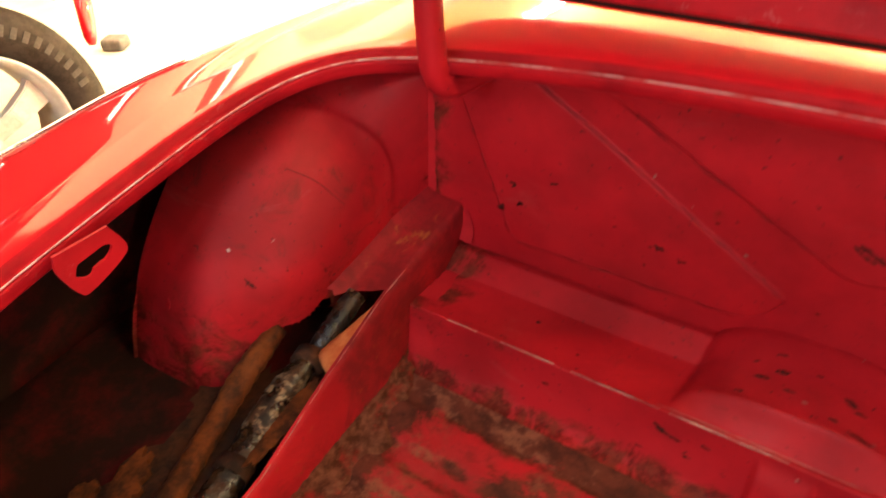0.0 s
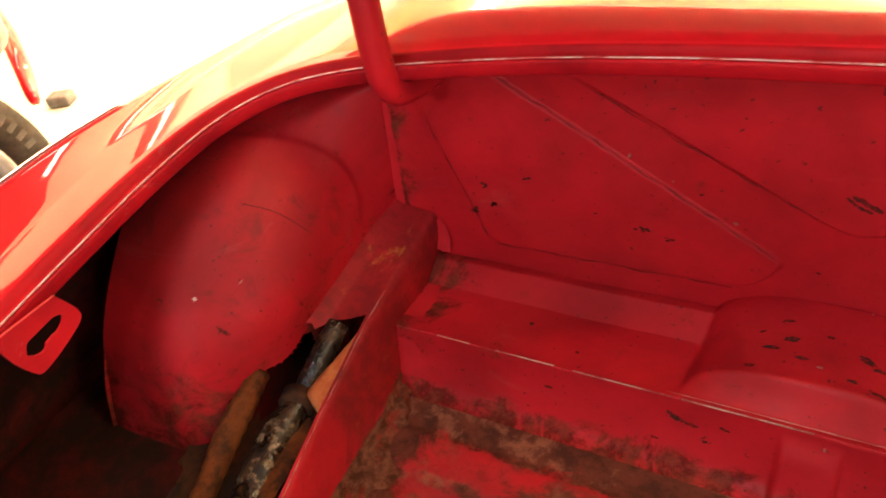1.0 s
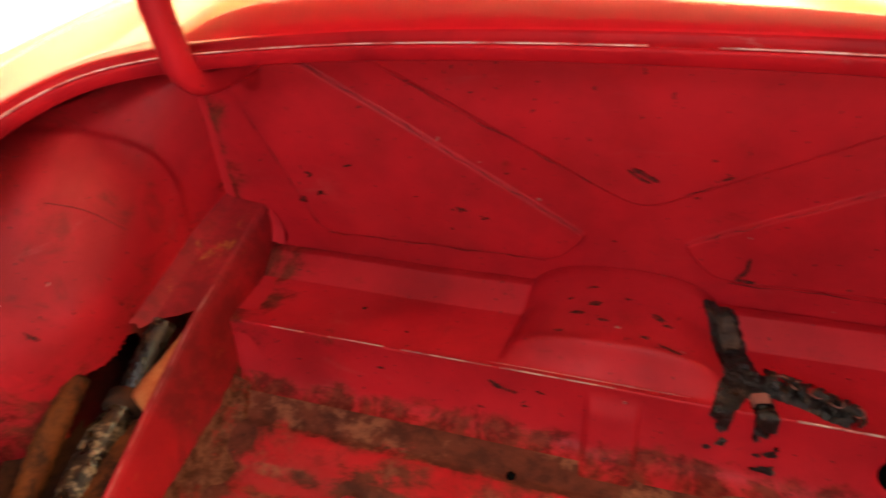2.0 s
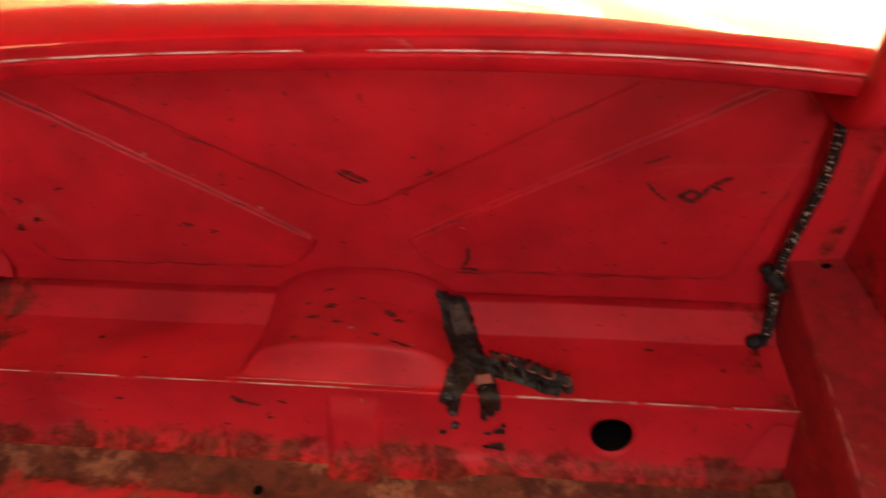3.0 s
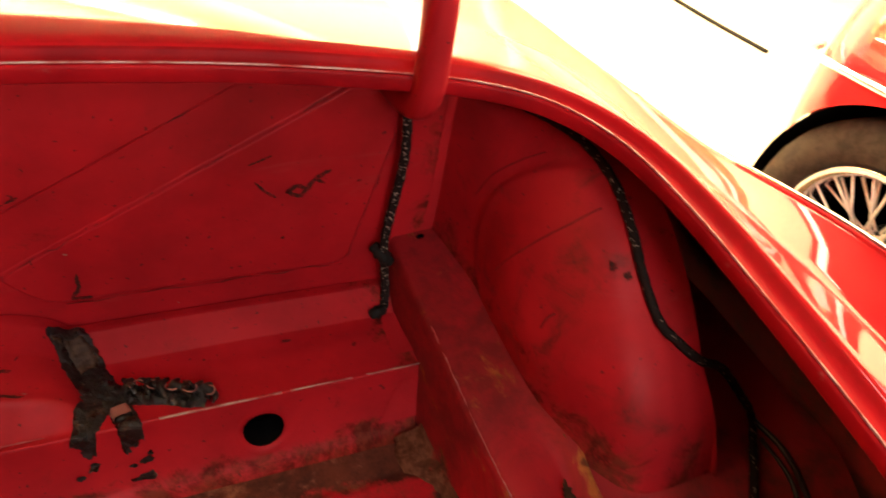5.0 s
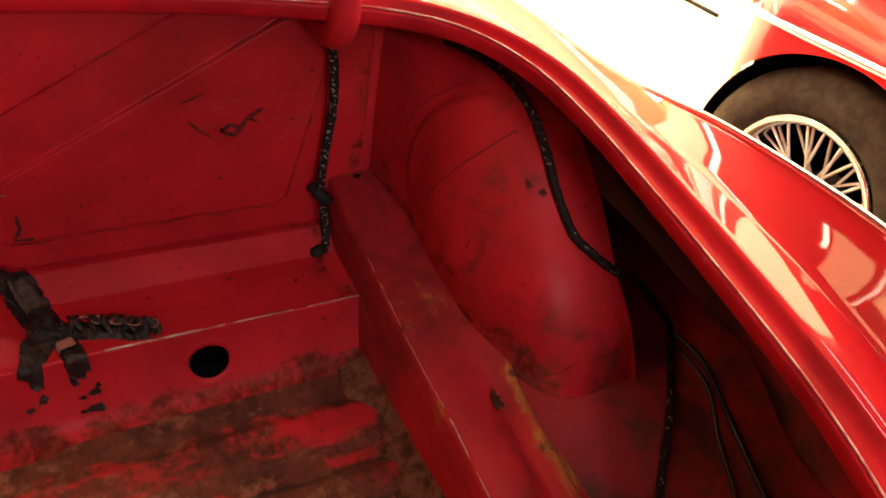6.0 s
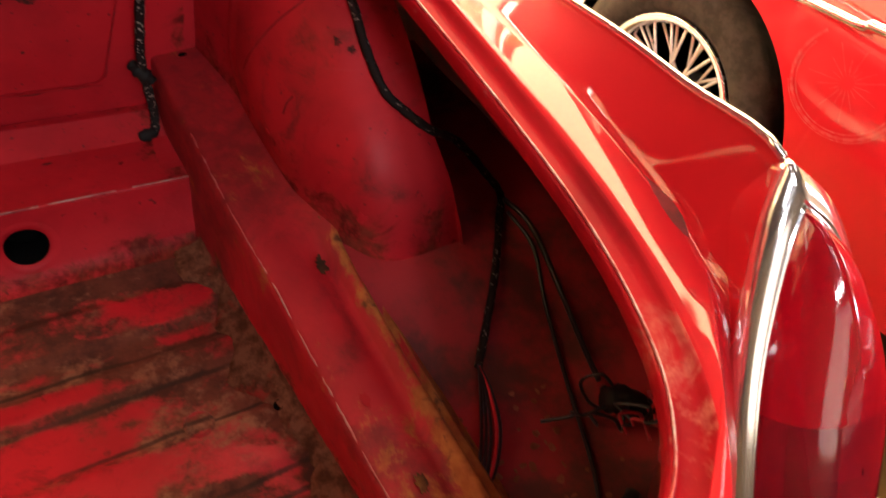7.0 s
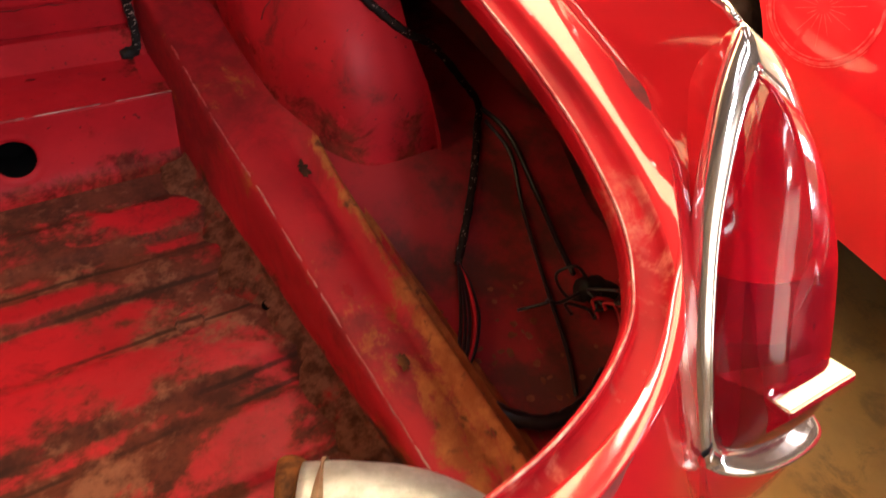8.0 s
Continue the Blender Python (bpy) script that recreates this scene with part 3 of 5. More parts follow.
def hump(x, y):
    """Extra height of the tunnel hump: a rounded top falling gently forward to a brow, and a steeper front face."""
    half = .093 + .015 * np.clip((-.008 - y) / .108, 0, 1)
    u = np.clip(np.abs(x + .008) / half, 0, 1)
    dome = (1 - u ** 2.7) ** 0.72
    t = np.clip((y + .1155) / .021, 0, 2.0)
    front = np.clip(-.06 * np.logaddexp(-t / .06, -1 / .06), 0, 1)
    top = .591 - .012 * np.clip((-.010 - y) / .085, 0, 1.3)
    brow = .0022 * np.exp(-((t - 1.08) / .28) ** 2) * step(1.0, .80, u)
    return dome * front * np.maximum(0, top - np.interp(-y, -PROF[:, 0], PROF[:, 1])) + brow


def shelf_z(x, y):
    """Height of the shelf and of the slope below it."""
    z = np.interp(-np.asarray(y, float), -PROF[:, 0], PROF[:, 1])
    return z + hump(np.asarray(x, float), np.asarray(y, float))


def shelf_mesh():
    xs = np.linspace(-.435, .425, 340)
    n = len(PROF)
    X = np.repeat(xs[:, None], n, 1)
    Y, Z = np.repeat(PROF[None, :, 0], 340, 0), np.repeat(PROF[None, :, 1], 340, 0)
    Z = Z + hump(X, Y)
    pad = step(.0, .005, .027 - np.abs(X)) * step(-.1235, -.129, Y)
    Y = Y - .007 * pad
    Z = Z + .002 * pad + .0012 * np.sin(X * 23) * np.sin(Y * 60)
    faces = grid_faces(340, n)
    front = (Y < -.1235) & (Y > -.1475)
    d = np.hypot(X - HOLE[0], Z - HOLE[1])
    V = np.stack([X, Y, Z], -1).reshape(-1, 3)
    inside = (front & (d < HOLE[2])).reshape(-1)
    faces = [f for f in faces if not any(inside[i] for i in f)]
    return mesh("shelf", V, faces, M_SHELF)


shelf = carpart("shelf", shelf_mesh(), "stepped red shelf with a rounded hump")


def hole_ring():
    """Rolled collar round the drain hole in the slope, with a short neck behind it."""
    verts = []
    for r, dy in ((.0285, -.0002), (.0250, -.0007), (.0202, -.0008), (.0192, .001), (.0188, .012), (.0188, .03)):
        for a in np.linspace(0, 2 * math.pi, 48, endpoint=False):
            x, z = HOLE[0] + r * math.cos(a), HOLE[1] + r * .92 * math.sin(a)
            y = float(np.interp(z, PROF[::-1, 1][:22], PROF[::-1, 0][:22]))
            verts.append((x, y + dy, z))
    k = 48
    return mesh("hole_collar", verts, [(i * k + j, i * k + (j + 1) % k, (i + 1) * k + (j + 1) % k, (i + 1) * k + j) for i in range(5) for j in range(k)], [M_SHELF, M_DEEPBLACK])


collar = carpart("hole_collar", hole_ring(), "", shelf)
for pg in collar.data.polygons:
    pg.material_index = 1 if pg.index >= 3 * 48 else 0
# black plate and neck paint in the darkness inside the hole
carpart("hole_back", box("hole_back", HOLE[0] - .04, HOLE[0] + .04, -.100, -.098, HOLE[1] - .03, HOLE[1] + .03, M_DEEPBLACK), "", shelf)


def floor_mesh():
    xs, ys = np.linspace(-.43, .43, 230), np.linspace(-.16, -.75, 160)
    X, Y = np.meshgrid(xs, ys, indexing="ij")
    Z = np.full_like(X, .478)
    for yc, w in ((-.222, .026), (-.289, .017), (-.394, .033), (-.490, .034), (-.58, .034)):
        r = np.minimum(.405 - np.abs(X), w - np.abs(Y - yc))
        Z = Z + .005 * step(-.004, .008, r)
    Z = Z + .0015 * np.sin(X * 11 + 1) * np.sin(Y * 17)
    Z = Z + .010 * step(.395, .43, np.abs(X))
    return mesh("boot_floor", np.stack([X, Y, Z], -1).reshape(-1, 3), grid_faces(230, 160), M_FLOOR)


carpart("boot_floor", floor_mesh(), "boot floor of worn red paint and brown rust")


# inner top edge of each rail: y, width from the middle, height; and its foot
RAIL_EDGE = {1: [(-.75, .424, .556), (-.60, .422, .559), (-.42, .419, .564), (-.319, .417, .573), (-.25, .411, .583), (-.20, .407, .594), (-.11, .405, .605), (0, .404, .616)],
             -1: [(-.75, .396, .540), (-.50, .400, .545), (-.385, .407, .551), (-.27, .419, .573), (-.16, .425, .597), (-.08, .425, .609), (0, .424, .620)]}
RAIL_FOOT = {1: [(-.75, .436), (-.55, .428), (-.43, .416), (-.30, .404), (-.20, .397), (-.122, .394), (0, .397)],
             -1: [(-.75, .392), (-.37, .396), (-.20, .402), (-.122, .424), (0, .431)]}


def rail_edge(s, y):
    t = np.array(RAIL_EDGE[s])
    return float(np.interp(y, t[:, 0], t[:, 1])), float(np.interp(y, t[:, 0], t[:, 2]))


def rail_foot(s, y):
    t = np.array(RAIL_FOOT[s])
    return float(np.interp(y, t[:, 0], t[:, 1]))


def stitched(sections, ys, s):
    """Verts and faces of a rail; on the rusted side the outer half stops short at a slanting torn edge."""
    if s > 0:
        return [v for y in ys for v in sections(y)], grid_faces(len(ys), 22)
    verts = [v for y in ys for v in sections(y)[:7]]
    faces = grid_faces(len(ys), 7)
    base = len(verts)
    short = np.linspace(0, 1, 60)
    for t in short:
        for j in range(6, 22):
            end = .156 + .036 * min(1.0, (j - 6) / 4) + .0015 * math.sin(j * 2.7)
            verts.append(sections(-end * t)[j])
    return verts, faces + [tuple(base + k for k in f) for f in grid_faces(len(short), 16)]


def rail_mesh(s):
    """Box rail: a steep inner face, a flat top and, towards the rear, a raised ridge along its outer side."""
    ys = np.linspace(.0, -.75, 150)

    def sections(y):
        e, zt = rail_edge(s, y)
        f = rail_foot(s, y)
        k = float(step(-.31, -.24, np.float64(y)))
        g = 1 - k
        sec = [(f - .004, .474), (f + .001, .482), (f + (e - f) * .45, .482 + (zt - .482) * .45), (e - .0030, zt - .0075), (e - .0008, zt - .0022), (e + .0012, zt - .0002), (e + .004, zt + .0006),
               (e + .018, zt + .002), (e + .036, zt + .003 + .002 * k), (.464, zt + .0035 + .004 * k - .003 * g), (.470, zt + .004 + .008 * k - .006 * g), (.4745, zt + .004 + .012 * k - .001 * g),
               (.480, zt + .012 + .006 * k), (.4845, zt + .0125 + .008 * k), (.488, zt + .010 + .012 * k), (.490, zt + .003 + .02 * k), (.4925, zt - .002 + .026 * k),
               (.497, zt + .0015 + .024 * k), (.503, zt - .006 + .03 * k), (.510, zt - .016 + .035 * k), (.519, .535 + .06 * k), (.534, .53 + .06 * k)]
        return [(s * u, y, z) for u, z in sec]

    return mesh("rail", *stitched(sections, ys, s), M_RAIL)


for s in (1, -1):
    carpart("rail", rail_mesh(s), "red box rail with a rusty ridge" if s > 0 else "red box rail rusted open along its outer side")


ARCH_C = (.02, .45)
ARCH_PROF = smooth_rows([(.5805, .377), (.5795, .3745), (.577, .3725), (.556, .373), (.535, .372), (.518, .3685), (.505, .360), (.495, .346), (.486, .330), (.478, .311), (.471, .285), (.467, .24), (.464, .18),
                         (.462, .10), (.461, .01)], 8)
ARCH_SEAM = {1: [(.60, .448), (.67, .449), (.725, .449), (.774, .450), (.83, .452)], -1: [(.60, .474), (.653, .470), (.717, .462), (.768, .456), (.83, .454)]}


def arch_skin(s, u0, r, du, dr, deg):
    """One point of the wheel housing: a drum about the axle, drawn in to the bulkhead's corner, with a raised dome on its inner side."""
    a = math.radians(deg)
    u = u0 + (.008 if s < 0 else 0.0)
    if s > 0:
        u -= max(0.0, u - .52) * .2 * float(step(27, 40, np.float64(deg)))
    flare = .028 * max(0.0, 1 - deg / 70) ** 1.3 * max(0.0, (u - .47) / .11) + (.046 * max(0.0, (u - .46) / .12) if s < 0 else 0)
    u += flare
    y, z = ARCH_C[0] - r * math.cos(a), ARCH_C[1] + r * math.sin(a)
    t = np.array(ARCH_SEAM[s])
    pull = min(1.0, max(0.0, (y + .095) / .092)) ** 1.5 * float(step(.365, .335, np.float64(r)))
    u += (float(np.interp(z, t[:, 0], t[:, 1])) - u) * pull
    # the dome
    p0, p1 = (np.array([-.178, .690]), np.array([-.255, .600])) if s > 0 else (np.array([-.168, .690]), np.array([-.245, .600]))
    q = np.array([y, z])
    k = min(1.0, max(0.0, float((q - p0) @ (p1 - p0)) / float((p1 - p0) @ (p1 - p0))))
    d = float(np.linalg.norm(q - p0 - (p1 - p0) * k))
    m = (.0035 * float(step(.112, .103, np.float64(d))) + .008 * float(step(.112, .03, np.float64(d)))) * float(step(.575, .66, np.float64(z)))
    ln = math.hypot(du, dr) or 1.0
    nu, nr = -abs(dr) / ln, abs(du) / ln
    m += .0015 * math.sin(a * 5.0) * math.sin(u * 40)
    u += nu * m
    y, z = y - nr * m * math.cos(a), z + nr * m * math.sin(a)
    top = .822 - .036 * float(step(.49, .55, np.float64(u))) + .3 * max(0.0, -y - .06)
    return (s * u, y, min(z, top))


def arch_mesh(s):
    """Wheel housing with a flanged outer edge; the one over the rusted rail is eaten away at its foot."""
    degs = np.linspace(10, 118, 220)
    grad = np.gradient(ARCH_PROF, axis=0)
    verts = [arch_skin(s, u, r, du, dr, dg) for (u, r), (du, dr) in zip(ARCH_PROF, grad) for dg in degs]
    faces = grid_faces(len(ARCH_PROF), len(degs))
    if s < 0:
        def deep(v):
            line = .597 + .004 * math.sin(90 * v[1]) + .25 * min(0.0, v[0] + .47)
            return max(v[2] - line, v[1] + .190, -.515 + .008 * math.sin(60 * v[2]) - v[0])
        dv = [deep(v) for v in verts]
        faces = [f for f in faces if not all(dv[k] < 0 for k in f)]
        moved = {}
        for f in faces:
            for a_, b_ in zip(f, f[1:] + f[:1]):
                for k, o in ((a_, b_), (b_, a_)):
                    if dv[k] < 0 <= dv[o]:
                        w = dv[o] / (dv[o] - dv[k])
                        moved.setdefault(k, []).append(np.array(verts[o]) * (1 - w) + np.array(verts[k]) * w)
        for k, ps in moved.items():
            verts[k] = tuple(np.mean(ps, axis=0))
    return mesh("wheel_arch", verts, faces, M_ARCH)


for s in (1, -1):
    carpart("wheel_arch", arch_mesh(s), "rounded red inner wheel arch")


def well_z(s, x, y):
    """Height of the side well's floor; on the lamp side it steps up to the foot of the wheel arch."""
    return .537 + (.045 if s > 0 else .0) * step(-.45, -.325, y) + .012 * step(.60, .72, x) + .05 * step(.62, .73, x) * step(-.45, -.7, y) - .002 * np.sin(x * 40) * np.sin(y * 30)


def side_floor(s):
    ts, ys = np.linspace(0, 1, 30), np.linspace(.0, -.68, 50)
    T, Y = np.meshgrid(ts, ys, indexing="ij")
    X = .485 + T * (.245 - .16 * step(-.50, -.67, Y))
    Z = well_z(s, X, Y)
    # the left floor is darkened for shade by its material
    return mesh("side_floor", np.stack([s * X, Y, Z], -1).reshape(-1, 3), grid_faces(30, 50), M_WINGIN if s > 0 else M_WELLSHADE)


for s in (1, -1):
    carpart("side_floor", side_floor(s), "dusty dark red side well floor, left one shaded darker")
carpart("rail_base", box("rail_base", -.51, -.426, -.75, -.15, .497, .505, M_RUSTDARK), "rusty base of the open rail")
# panels that close the well at the front and underneath
carpart("front_closing_panel", box("front_closing_panel", -.69, .69, .012, .03, .44, .755, M_WINGIN))
carpart("underside", box("underside", -.41, .41, -.80, .5, .44, .455, M_DARK))

M_HINGE = inner_paint("hinge_paint", 0.0, 0.2)
# hinges: flat-sided goosenecks with a rounded outer face
for s in (1, -1):
    hu = .376
    path = [(.02, .806), (-.04, .812), (-.080, .823), (-.0965, .842), (-.100, .866), (-.098, .92), (-.088, .97), (-.062, 1.03)]
    pts = smooth_rows(path, 8)
    verts = []
    for i, p in enumerate(pts):
        d = pts[min(i + 1, len(pts) - 1)] - pts[max(i - 1, 0)]
        d /= np.linalg.norm(d)
        nrm = np.array([-d[1], d[0]])
        w = .0108
        for du, dn in ((-w, -.010), (-w + .002, -.012), (w - .002, -.012), (w, -.010), (w, .004), (w - .003, .0085), (w - .0075, .0105), (-w + .0075, .0105), (-w + .003, .0085), (-w, .004)):
            verts.append((s * hu + du, p[0] + nrm[0] * dn, p[1] + nrm[1] * dn))
    k = 10
    faces = [(i * k + j, i * k + (j + 1) % k, (i + 1) * k + (j + 1) % k, (i + 1) * k + j) for i in range(len(pts) - 1) for j in range(k)]
    carpart("hinge", mesh("hinge", verts, faces, M_HINGE), "red gooseneck lid hinge")

# lid, standing open
LIDM = pose(0, .030, .872, 96, 0, 0)
lid_half = [(0, .0), (.2, .002), (.34, .004), (.42, .010), (.48, .028), (.52, .062), (.545, .13), (.556, .3), (.556, .42), (.535, .5), (.48, .56), (.38, .59), (.2, .60), (0, .60)]
lp = smooth_rows(lid_half, 4)
loop = np.vstack([lp, (lp * np.array([-1, 1]))[1:-1][::-1]])
cen = np.array([0, .3])
vv = []
for sc, zz in ((.86, .012), (.93, .010), (.95, -.004), (.975, -.004), (1.0, -.002), (1.003, .006), (1.0, .014), (.95, .024), (.6, .045), (.02, .055)):
    vv.append(np.stack([cen[0] + (loop[:, 0] - cen[0]) * sc, cen[1] + (loop[:, 1] - cen[1]) * (sc if sc > .9 else sc), np.full(len(loop), zz)], 1))
n_l = len(loop)
vv = [np.stack([loop[:, 0] * .02, .3 + (loop[:, 1] - .3) * .02, np.full(n_l, .02)], 1), np.stack([loop[:, 0] * .5, .3 + (loop[:, 1] - .3) * .5, np.full(n_l, .018)], 1)] + vv
verts = np.stack(vv, 1).reshape(-1, 3)
verts = [LIDM @ Vector((v[0], v[1], -v[2])) for v in verts]
lid = carpart("boot_lid", mesh("boot_lid", verts, grid_faces(n_l, len(vv), True), [M_BODY, M_GUTTER]), "red boot lid standing open")
for pg in lid.data.polygons:
    pg.material_index = 1 if pg.index % (len(vv) - 1) < 5 else 0
seal = [LIDM @ Vector((p[0] * .985, .3 + (p[1] - .3) * .98, .002)) for p in loop]
carpart("lid_seal", tube("lid_seal", [tuple(p) for p in seal] + [tuple(seal[0])], .0035, M_DARK, 1, 8), "thin dark seal along the lid edge", lid)


M_BLOCK = Mat("red_reflector", (0.30, 0.003, 0.020), 0.1, 0, 1.0)
M_BLOCK.b.inputs["Coat IOR"].default_value = 2.3
M_BLOCK = M_BLOCK.m
# tail lamps
def tail_lamp(s):
    top = Vector((.622, -.543, .846))
    down = Vector((-.012, -.155, -.268)).normalized()
    wide = Vector((1, -.12, .0)).normalized()
    face = wide.cross(down).normalized()
    if face.y > 0:
        face = -face

    def at(a, b, h):
        p = top + wide * a + down * b + face * h
        return (s * p.x, p.y, p.z)

    out = smooth_rows([(0, 0), (.036, .026), (.066, .07), (.085, .115), (.096, .17), (.102, .23), (.106, .296), (.100, .317), (.06, .327), (.02, .325), (-.008, .308), (-.018, .25), (-.023, .20),
                       (-.026, .13), (-.022, .08), (-.012, .03), (0, 0)], 5)[:-1]
    c = np.array([.038, .19])
    n = len(out)

    def rim(sc, h):
        return [at(*(c + (p - c) * np.array([sc if sc >= 1 or p[0] > c[0] else 1 - (1 - sc) * .8, 1 - (1 - sc) * (.6 if sc < 1 else 1)])), h + (.004 * max(0.0, min(1.0, (p[1] - .26) / .05)) if -.007 < h < .006 else 0)) for p in out]

    rings = [rim(.99, -.010), rim(1.02, -.006), rim(1.025, -.002), rim(1.015, .001), rim(.93, .0042), rim(.845, .0068), rim(.838, .0068), rim(.828, .0056), rim(.818, .0056), rim(.808, .0075), rim(.79, .0070), rim(.78, .006), rim(.77, -.004)]
    bez = mesh("tail_lamp", np.array(rings).transpose(1, 0, 2).reshape(-1, 3), grid_faces(n, len(rings), True), M_CHROME)
    lamp = carpart("tail_lamp", bez, "tall pointed red tail lamp in a chrome bezel")
    sk = [rim(.96, -.05), rim(1.0, -.022), rim(1.005, -.008), rim(1.0, -.002)]
    part("mount", mesh("mount", np.array(sk).transpose(1, 0, 2).reshape(-1, 3), grid_faces(n, 4, True), M_BODY), lamp, "red painted lamp mounting")
    bowl = [rim(.77, .0), rim(.74, -.006), rim(.6, -.012), rim(.3, -.015), rim(.02, -.016)]
    part("bowl", mesh("bowl", np.array(bowl).transpose(1, 0, 2).reshape(-1, 3), grid_faces(n, 5, True), M_CHROME), lamp, "silvered lamp bowl")
    # chrome foot under the lens and the painted body below it
    foot = [p for p in out if p[1] > .297]
    foot_rows, skirt = [], []
    for k, p in enumerate(foot):
        w = math.sin(math.pi * min(1.0, (k + .4) / len(foot) * 1.15) ** .8) ** .6 if k < len(foot) * .87 else .35
        q = c + (p - c) * np.array([1.03, 1.012])
        i1, i2 = c + (p - c) * np.array([.97, .985]), c + (p - c) * np.array([.80, .90])
        foot_rows += [at(*q, -.004), at(*q, .018 * w), at(*(q * .99 + i1 * .01), .024 * w), at(*i1, .027 * w), at(*(i1 * .5 + i2 * .5), .024 * w), at(*i2, .006)]
        e = Vector(at(*q, .017 * w))
        skirt += [e, e + Vector((0, -.003, -.012)), e + Vector((0, -.010, -.07)), e + Vector((0, -.004, -.16))]
    part("foot", mesh("foot", foot_rows, grid_faces(len(foot), 6), M_CHROME), lamp, "chrome foot of the bezel")
    part("apron", mesh("apron", skirt, grid_faces(len(foot), 4), M_BODY), lamp, "red painted body below the lamp")
    # lens dome, upper and lower halves
    scs = [1.0, .985, .95, .9, .84, .76, .66, .54, .4, .25, .1, .02]
    lr = []
    for q in scs:
        row = []
        for p in out:
            pp = c + (p - c) * np.array([.79 if p[0] > c[0] else .835, .874]) * q
            row.append(at(pp[0] + .0, pp[1], .004 + .040 * (1 - q ** 3.0) ** .55))
        lr.append(row)
    v = np.array(lr).transpose(1, 0, 2).reshape(-1, 3)
    fs = grid_faces(n, len(scs), True)
    t0 = np.array(at(0, 0, 0))
    dd = np.array([s * down.x, down.y, down.z])
    for keep_low, mt, lb in ((False, M_LENS, "clear glossy red lens"), (True, M_LENS_LOW, "darker smoky red lens")):
        bl = bmesh.new()
        bl.from_mesh(mesh("lens", v, fs, mt))
        bmesh.ops.bisect_plane(bl, geom=bl.verts[:] + bl.edges[:] + bl.faces[:], plane_co=t0 + dd * .1515, plane_no=dd, clear_inner=keep_low, clear_outer=not keep_low)
        ml = bpy.data.meshes.new("lens")
        bl.to_mesh(ml)
        bl.free()
        ml.materials.append(mt)
        part("lens", ml, lamp, lb).visible_shadow = False
    bm = bmesh.new()
    # a wedge: flat top, outer face sloping back to the lens at the bottom
    ends = [[(.0045, .235, .0), (.0045, .235, .030), (.011, .242, .054), (.012, .248, .054), (.020, .300, .014), (.020, .300, .0)],
            [(.071, .226, .0), (.071, .226, .030), (.078, .233, .054), (.079, .239, .054), (.085, .282, .014), (.085, .282, .0)]]
    va, vb = [[bm.verts.new(at(*p)) for p in e] for e in ends]
    for i in range(6):
        bm.faces.new((va[i], va[(i + 1) % 6], vb[(i + 1) % 6], vb[i]))
    bm.faces.new(va)
    bm.faces.new(vb[::-1])
    bmesh.ops.recalc_face_normals(bm, faces=bm.faces)
    bmesh.ops.bevel(bm, geom=bm.edges[:], offset=.0012, segments=2, affect="EDGES")
    me = bpy.data.meshes.new("reflector")
    bm.to_mesh(me)
    bm.free()
    me.materials.append(M_BLOCK)
    part("reflector", me, lamp, "protruding red reflector block")


tail_lamp(1)
tail_lamp(-1)

# ---- marks, seams and loose parts inside the boot ----
rng = random.Random(7)


def patch(name, at, ax, ay, w, h, mat, parent, n=16, jag=.35, nrm=None, t=.0006):
    """A small irregular flake of scuff or bare metal: at, its two axes and its size; a thin raised slab."""
    at, ax, ay = Vector(at), Vector(ax).normalized(), Vector(ay).normalized()
    up = nrm or ax.cross(ay).normalized()
    rim = []
    for i in range(n):
        a = 2 * math.pi * i / n
        r = 1 - jag * rng.random()
        rim.append(at + ax * (w * .5 * r * math.cos(a)) + ay * (h * .5 * r * math.sin(a)))
    verts = rim + [p + up * t for p in rim]
    faces = [tuple(range(n, 2 * n))] + [(i, (i + 1) % n, n + (i + 1) % n, n + i) for i in range(n)]
    return part(name, mesh(name, verts, faces, mat, False), parent)


M_DARKLINE = rust_mat("grime", (0.13, 0.010, 0.012), (0.21, 0.024, 0.022), 0, 0.8)
bulk = [o for o in car.children if o.name.startswith("bulkhead")][0]
# scuffs on the bulkhead: x and z from the car's middle, length, height, lean in degrees
MARKS = [(-.364, .638, .016, .012, 20), (-.338, .652, .015, .011, -10), (-.189, .622, .008, .010, 80), (-.178, .650, .020, .009, -15),
         (-.150, .641, .018, .006, 0), (-.225, .66, .012, .004, 10), (-.125, .70, .010, .005, 15), (.05, .692, .012, .005, 10), (.287, .640, .009, .008, 0), (.20, .655, .006, .004, 0), (.36, .70, .012, .004, 20), (.245, .61, .008, .003, 0), (-.26, .60, .010, .003, 4), (-.02, .63, .010, .004, -10)]
for mx, mz, w, h, lean in MARKS:
    w, h = w * .8, h * .75
    c, s_ = math.cos(math.radians(lean)), math.sin(math.radians(lean))
    for q in range(1 if w < .012 else 5):
        patch("scuff", (mx + (rng.random() - .5) * w * 1.1 * (q > 0), -.0052, mz + (rng.random() - .5) * h * (q > 0)), (c, 0, s_), (-s_, 0, c), w * (.7 if q == 0 else .35), h * (.8 if q == 0 else .6), M_SCUFF, bulk, jag=.65)


